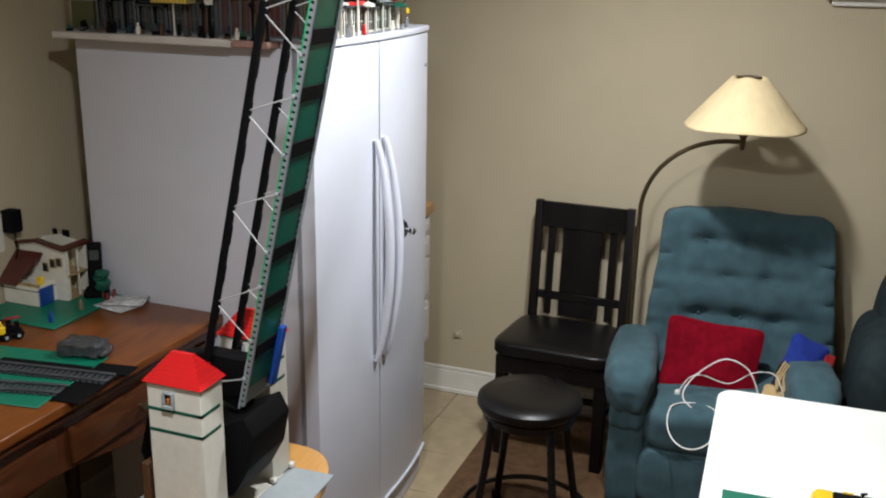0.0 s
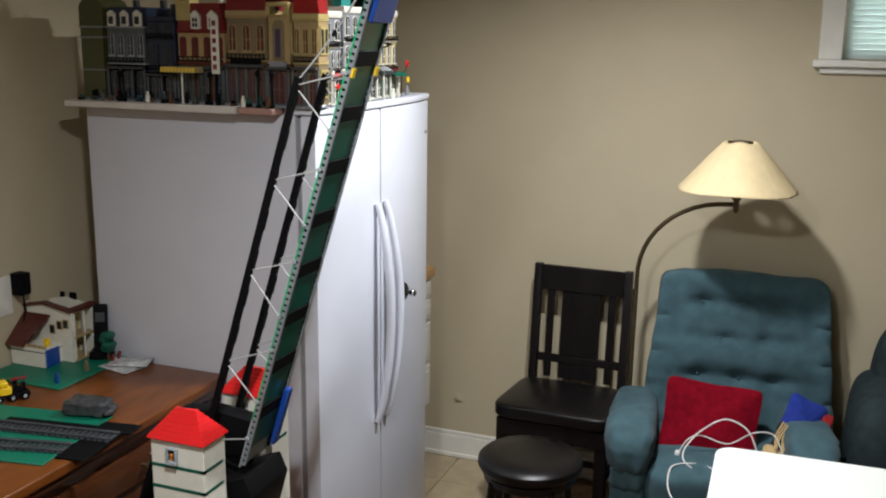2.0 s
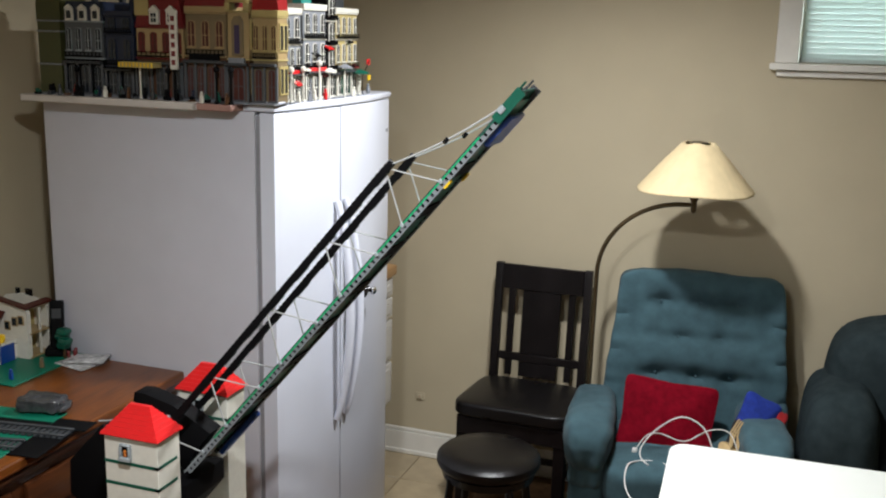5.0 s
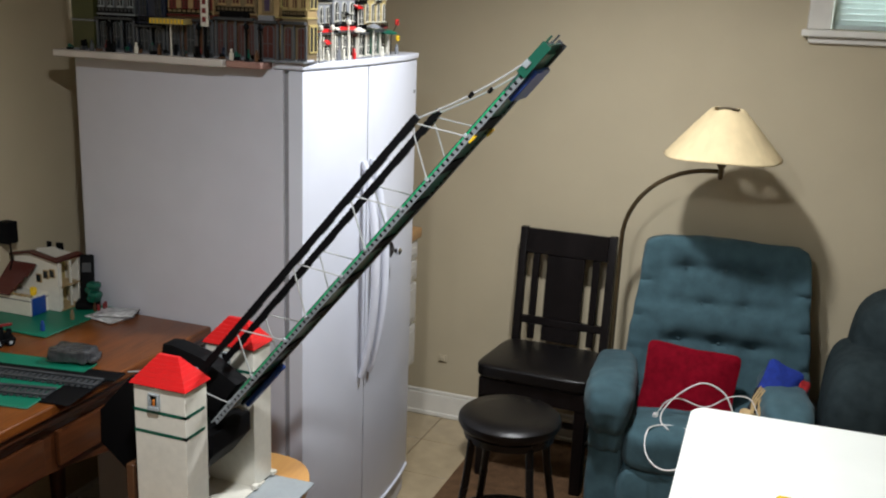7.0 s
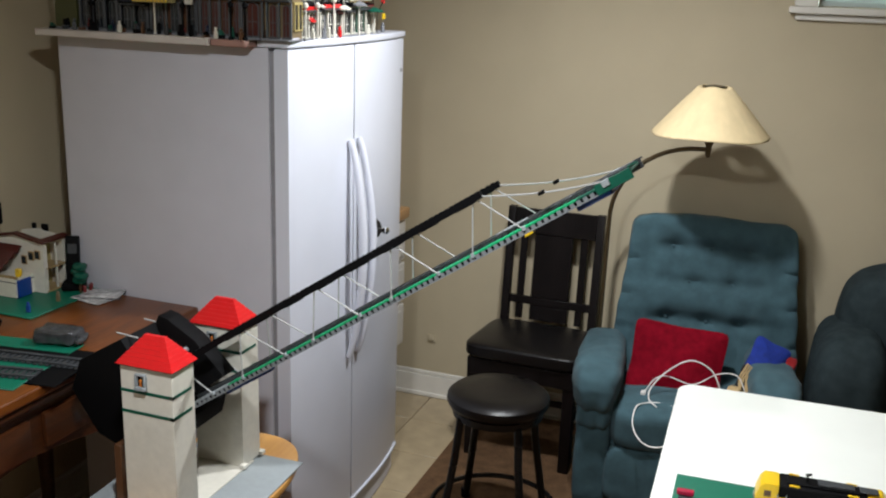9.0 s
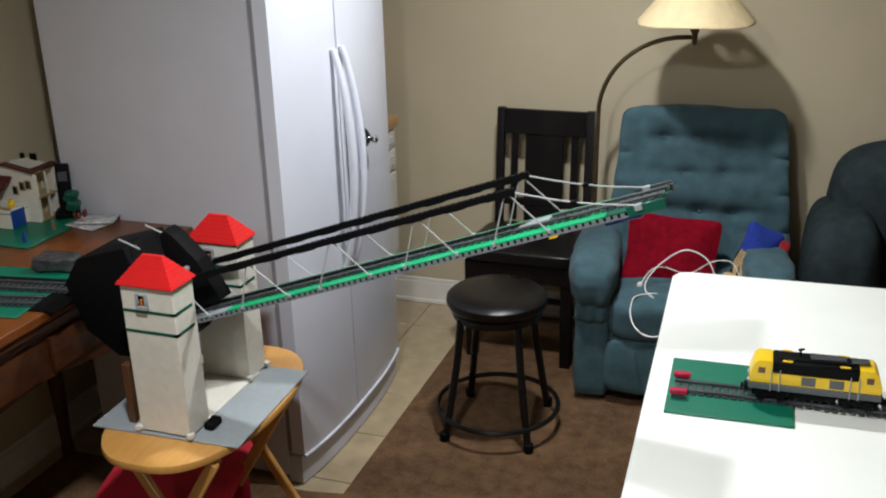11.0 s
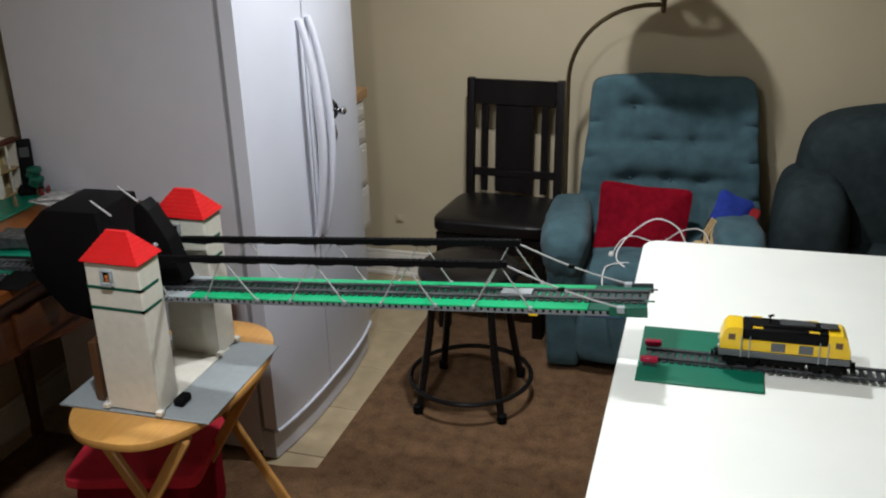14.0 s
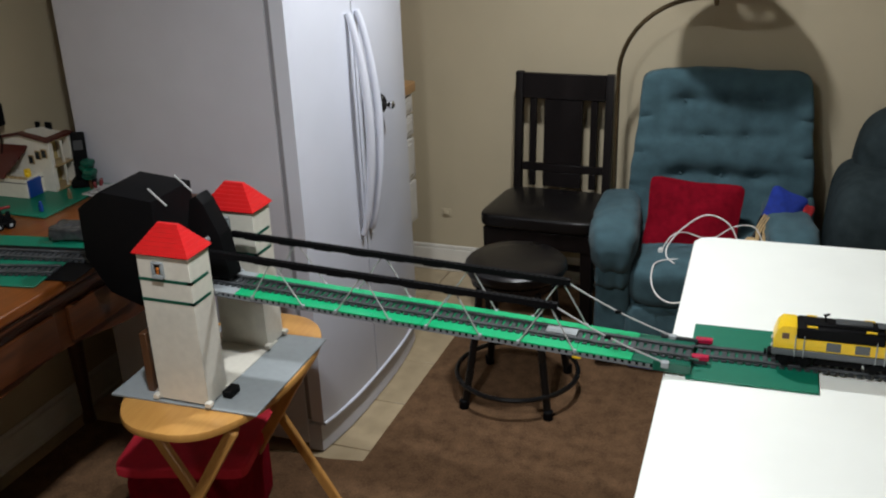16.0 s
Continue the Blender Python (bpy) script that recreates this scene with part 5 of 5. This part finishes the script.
part("niche_window", box(-0.008, 0.008, -0.0090, -0.0077, 0.136, 0.212), B_PURPLE, corner)
part("arch", join(box(-0.036, -0.022, -0.010, 0.020, 0.2512, 0.272), box(0.022, 0.036, -0.010, 0.020, 0.2512, 0.272), box(-0.036, 0.036, -0.010, 0.020, 0.2722, 0.284, 0.003)), B_CREAM, corner)
part("dome", moved(turned([(0.036, 0), (0.046, 0.010), (0.047, 0.032), (0.036, 0.058), (0.018, 0.075), (0.004, 0.082)], 20), pose(-0.002, 0.042, 0.2842)), B_DRED, corner, "dark red toy dome")
modular("tan toy wing with arched windows and red roof", -0.070, 0.012, 0.004, 0.060, TZ3, B_TAN, B_CREAM, B_BRIGHTDRED, ((0.118, 2, 2), (0.115, 3, 2)), "mansard_plain", door=B_DTAN)
modular("light grey toy building with a red cornice", 0.066, 0.182, 0, 0.070, TZ3, B_SGREY, B_WHITE, B_DRED, ((0.085, 2, 0), (0.075, 3, 0), (0.085, 2, 0)), "flat", sign=B_RED, side=-0.014)
modular("white and grey toy building with red awnings", 0.185, 0.335, 0, 0.075, TZ3, B_SGREY, B_WHITE, B_TEAL, ((0.09, 3, 0), (0.085, 3, 0), (0.085, 3, 0)), "flat", sign=B_RED, side=-0.010)
modular("black and white narrow toy building", 0.338, 0.405, 0, 0.070, TZ3, B_BLACK, B_WHITE, B_NAVY, ((0.08, 1, 0), (0.075, 1, 0), (0.075, 1, 0), (0.075, 1, 0)), "flat", side=-0.010)
modular("pale yellow toy building with white cornice", 0.410, 0.576, 0, 0.070, TZ3, B_CREAM, B_WHITE, B_DGREY, ((0.085, 3, 0), (0.09, 4, 0), (0.08, 4, 0)), "flat", door=B_DGREEN, side=-0.016)

for nb, (x, y, z0, dark) in enumerate(((-0.0105, 0.14, 0.06, 0), (-0.0105, 0.20, 0.10, 0), (-0.0105, 0.26, 0.14, 0), (-0.0105, 0.31, 0.08, 1), (-0.0105, 0.345, 0.16, 1), (-0.0185, 0.43, 0.10, 0), (-0.0185, 0.50, 0.18, 0), (-0.0185, 0.55, 0.10, 0))):
    aw = thing("toy_awning", "small toy awning on a toy house front", "toy awning", pose(x, y, TZ3 + z0), group="toy awnings")
    part("slope", prism([(0.0, 0.0), (0.016, -0.010), (0.016, -0.013), (0.0, -0.004)], -0.018, 0.018), (B_RED, B_WHITE, B_BLACK, B_DRED)[nb % 4], aw)
    part("bracket", join(box(0.0, 0.012, -0.017, -0.015, -0.016, -0.0045), box(0.0, 0.012, 0.015, 0.017, -0.016, -0.0045)), B_BLACK if dark else B_WHITE, aw)

# vertical sign and street furniture of the toy town
vs = thing("toy_sign", "tall white vertical toy sign with dark bars", "toy sign", pose(-0.300, -0.028, TZ1 + 0.0005))
part("pole", box(-0.003, 0.003, -0.003, 0.003, 0, 0.085), B_BLACK, vs)
sg = part("board", box(-0.012, 0.012, -0.004, 0.004, 0.0855, 0.248, 0.001), B_WHITE, vs)
for i in range(6):
    part("bar", box(-0.006, 0.006, -0.0052, -0.0042, 0.098 + i * 0.024, 0.112 + i * 0.024), B_DRED, sg)


def street_lamp(x, y, z, h, mat):
    l = thing("toy_street_lamp", "small toy street lamp", "toy lamp", pose(x, y, z), group="toy street lamps")
    part("post", join(rod((0, 0, 0), (0, 0, h), 0.0028, 8), moved(turned([(0.008, 0), (0.006, 0.008)], 10), pose(0, 0, 0))), mat, l)
    part("lantern", moved(turned([(0.004, 0), (0.008, 0.004), (0.008, 0.012), (0.002, 0.018)], 10), pose(0, 0, h)), mat, l)


for x, y, h, mat in ((-0.11, -0.045, 0.085, B_BLACK), (-0.155, -0.045, 0.085, B_BLACK), (-0.31, -0.045, 0.075, B_BLACK), (-0.62, -0.045, 0.07, B_BLACK)):
    street_lamp(x, y, TZ1 if x < -0.2 else TZ2, h, mat)
for x, y, h in ((0.010, 0.150, 0.085), (0.014, 0.245, 0.10), (0.006, 0.085, 0.085)):
    street_lamp(x, y, TZ3, h, B_WHITE)


def parasol(x, y, z, h, mat, r=0.03):
    l = thing("toy_parasol", "small toy parasol on a white post", "toy parasol", pose(x, y, z), group="toy parasols")
    part("post", rod((0, 0, 0), (0, 0, h), 0.0025, 8), B_WHITE, l)
    part("canopy", moved(turned([(r, 0), (r, 0.004), (r * 0.5, 0.010), (0.003, 0.014)], 8), pose(0, 0, h)), mat, l)


stall = thing("toy_parasol", "wide yellow toy awning on a white post", "toy parasol", pose(-0.405, -0.042, TZ1), group="toy parasols")
part("post", rod((0, 0, 0), (0, 0, 0.088), 0.0028, 8), B_WHITE, stall)
part("canopy", prism([(-0.058, 0.0885), (0.058, 0.0885), (0.056, 0.104), (-0.056, 0.104)], -0.022, 0.022, 0.001), B_CREAM, stall, "pale yellow ribbed canopy")
part("rib", join(*[box(-0.055 + 0.012 * k, -0.050 + 0.012 * k, -0.0235, -0.0222, 0.090, 0.103) for k in range(10)]), B_YELLOW, stall)
parasol(0.012, 0.540, TZ3, 0.07, B_DGREEN, 0.03)
parasol(0.016, 0.31, TZ3, 0.08, B_WHITE, 0.022)
parasol(0.014, 0.42, TZ3, 0.09, B_SGREY, 0.024)
for i in range(16):
    x = -0.72 + 0.040 * i
    mats = (B_BLACK, B_DGREY, B_DRED, B_BLACK, B_NAVY, B_WHITE, B_DGREEN, B_BROWN)
    fig = thing("toy_figure", "tiny toy figure standing in the toy street", "toy figure", pose(x, -0.030 - 0.02 * (i % 2), TZ1 if x < -0.2 else TZ2, 0, 0, 40 * i), group="toy figures")
    part("body", join(box(-0.006, 0.006, -0.004, 0.004, 0, 0.022, 0.001), moved(turned([(0.003, 0), (0.0045, 0.002), (0.0045, 0.008), (0.003, 0.010)], 10), pose(0, 0, 0.0222))), mats[i % 8], fig)
for i, (x, y) in enumerate(((0.012, 0.115), (0.016, 0.178), (0.018, 0.205), (0.018, 0.275), (0.018, 0.48), (-0.012, 0.66))):
    fig = thing("toy_figure", "tiny pale toy figure on the refrigerator edge", "toy figure", pose(x, y, TZ3, 0, 0, 50 * i), group="toy figures")
    part("body", join(box(-0.006, 0.006, -0.004, 0.004, 0, 0.022, 0.001), moved(turned([(0.003, 0), (0.0045, 0.002), (0.0045, 0.008), (0.003, 0.010)], 10), pose(0, 0, 0.0222))), (B_WHITE, B_SGREY, B_WHITE, B_RED, B_WHITE, B_SGREY)[i], fig)
fl = thing("toy_flags", "red and yellow toy flags on a thin pole", "toy flag", pose(-0.006, 0.60, TZ3))
part("pole", tube([(0, 0, 0), (0.0, 0.0, 0.06), (0.012, 0.03, 0.11)], 0.0015, 6), B_BLACK, fl)
part("flag", box(0.0, 0.003, 0.03, 0.055, 0.095, 0.115), B_RED, fl)
part("flag", box(0.0, 0.003, 0.04, 0.06, 0.045, 0.062), B_YELLOW, fl)

random.seed(4)
for i in range(14):
    x = -0.76 + 0.048 * i + random.uniform(-0.008, 0.008)
    z = TZ1 if x < -0.205 else TZ2
    if x > -0.10:
        break
    bush = thing("toy_street_clutter", "dark toy bench or plant in the toy street", "toy furniture", pose(x, -0.036 + random.uniform(-0.010, 0.004), z, 0, 0, random.uniform(0, 90)), group="toy street furniture")
    h = random.uniform(0.014, 0.034)
    part("base", box(-0.010, 0.010, -0.006, 0.006, 0, h * 0.4, 0.001), (B_BLACK, B_DGREY, B_BROWN)[i % 3], bush)
    part("top", join(box(-0.007, 0.004, -0.005, 0.005, h * 0.4, h, 0.002), box(0.004, 0.009, -0.004, 0.004, h * 0.4, h * 0.75, 0.001)), (B_DGREEN, B_BLACK, B_DGREY, B_BLACK)[i % 4], bush)

# ---- floor tiles ----
tile = mesh_of("tile", box(0.002, 0.302, 0.002, 0.302, -0.006, 0.0, 0.0015), TILE)
for i in range(6):
    for j in range(7):
        piece("tile", tile, floor, pose(-1.03 + 0.304 * i, -0.55 + 0.304 * j, -0.0002))


# ---- what moves ----
BRIDGE = [
    (0, 77.2), (0.5, 76.9), (1, 76.6), (1.5, 75.0), (2, 72.7), (2.5, 68.7), (3, 64.2), (3.5, 59.4), (4, 53.8), (4.2, 52.0),
    (4.7, 50.2), (5.4, 49.6), (6.3, 49.6), (6.5, 49.9), (7, 50.3), (7.5, 49.9), (8, 45.3), (8.5, 40.1), (9, 33.6), (9.5, 27.0), (10, 22.4), (10.2, 21.0),
    (10.8, 19.4), (11.6, 19.0), (12.3, 19.0), (12.5, 18.1), (13, 13.9), (13.5, 9.05), (14, 4.4), (14.5, 0.6), (14.8, -1.6), (15.0, -2.2), (15.3, -2.4), (16, -2.4),
]


def motions():
    walk(bridge, [(t, pose(*PIV, 0, -a, 0.6)) for t, a in BRIDGE])


motions()
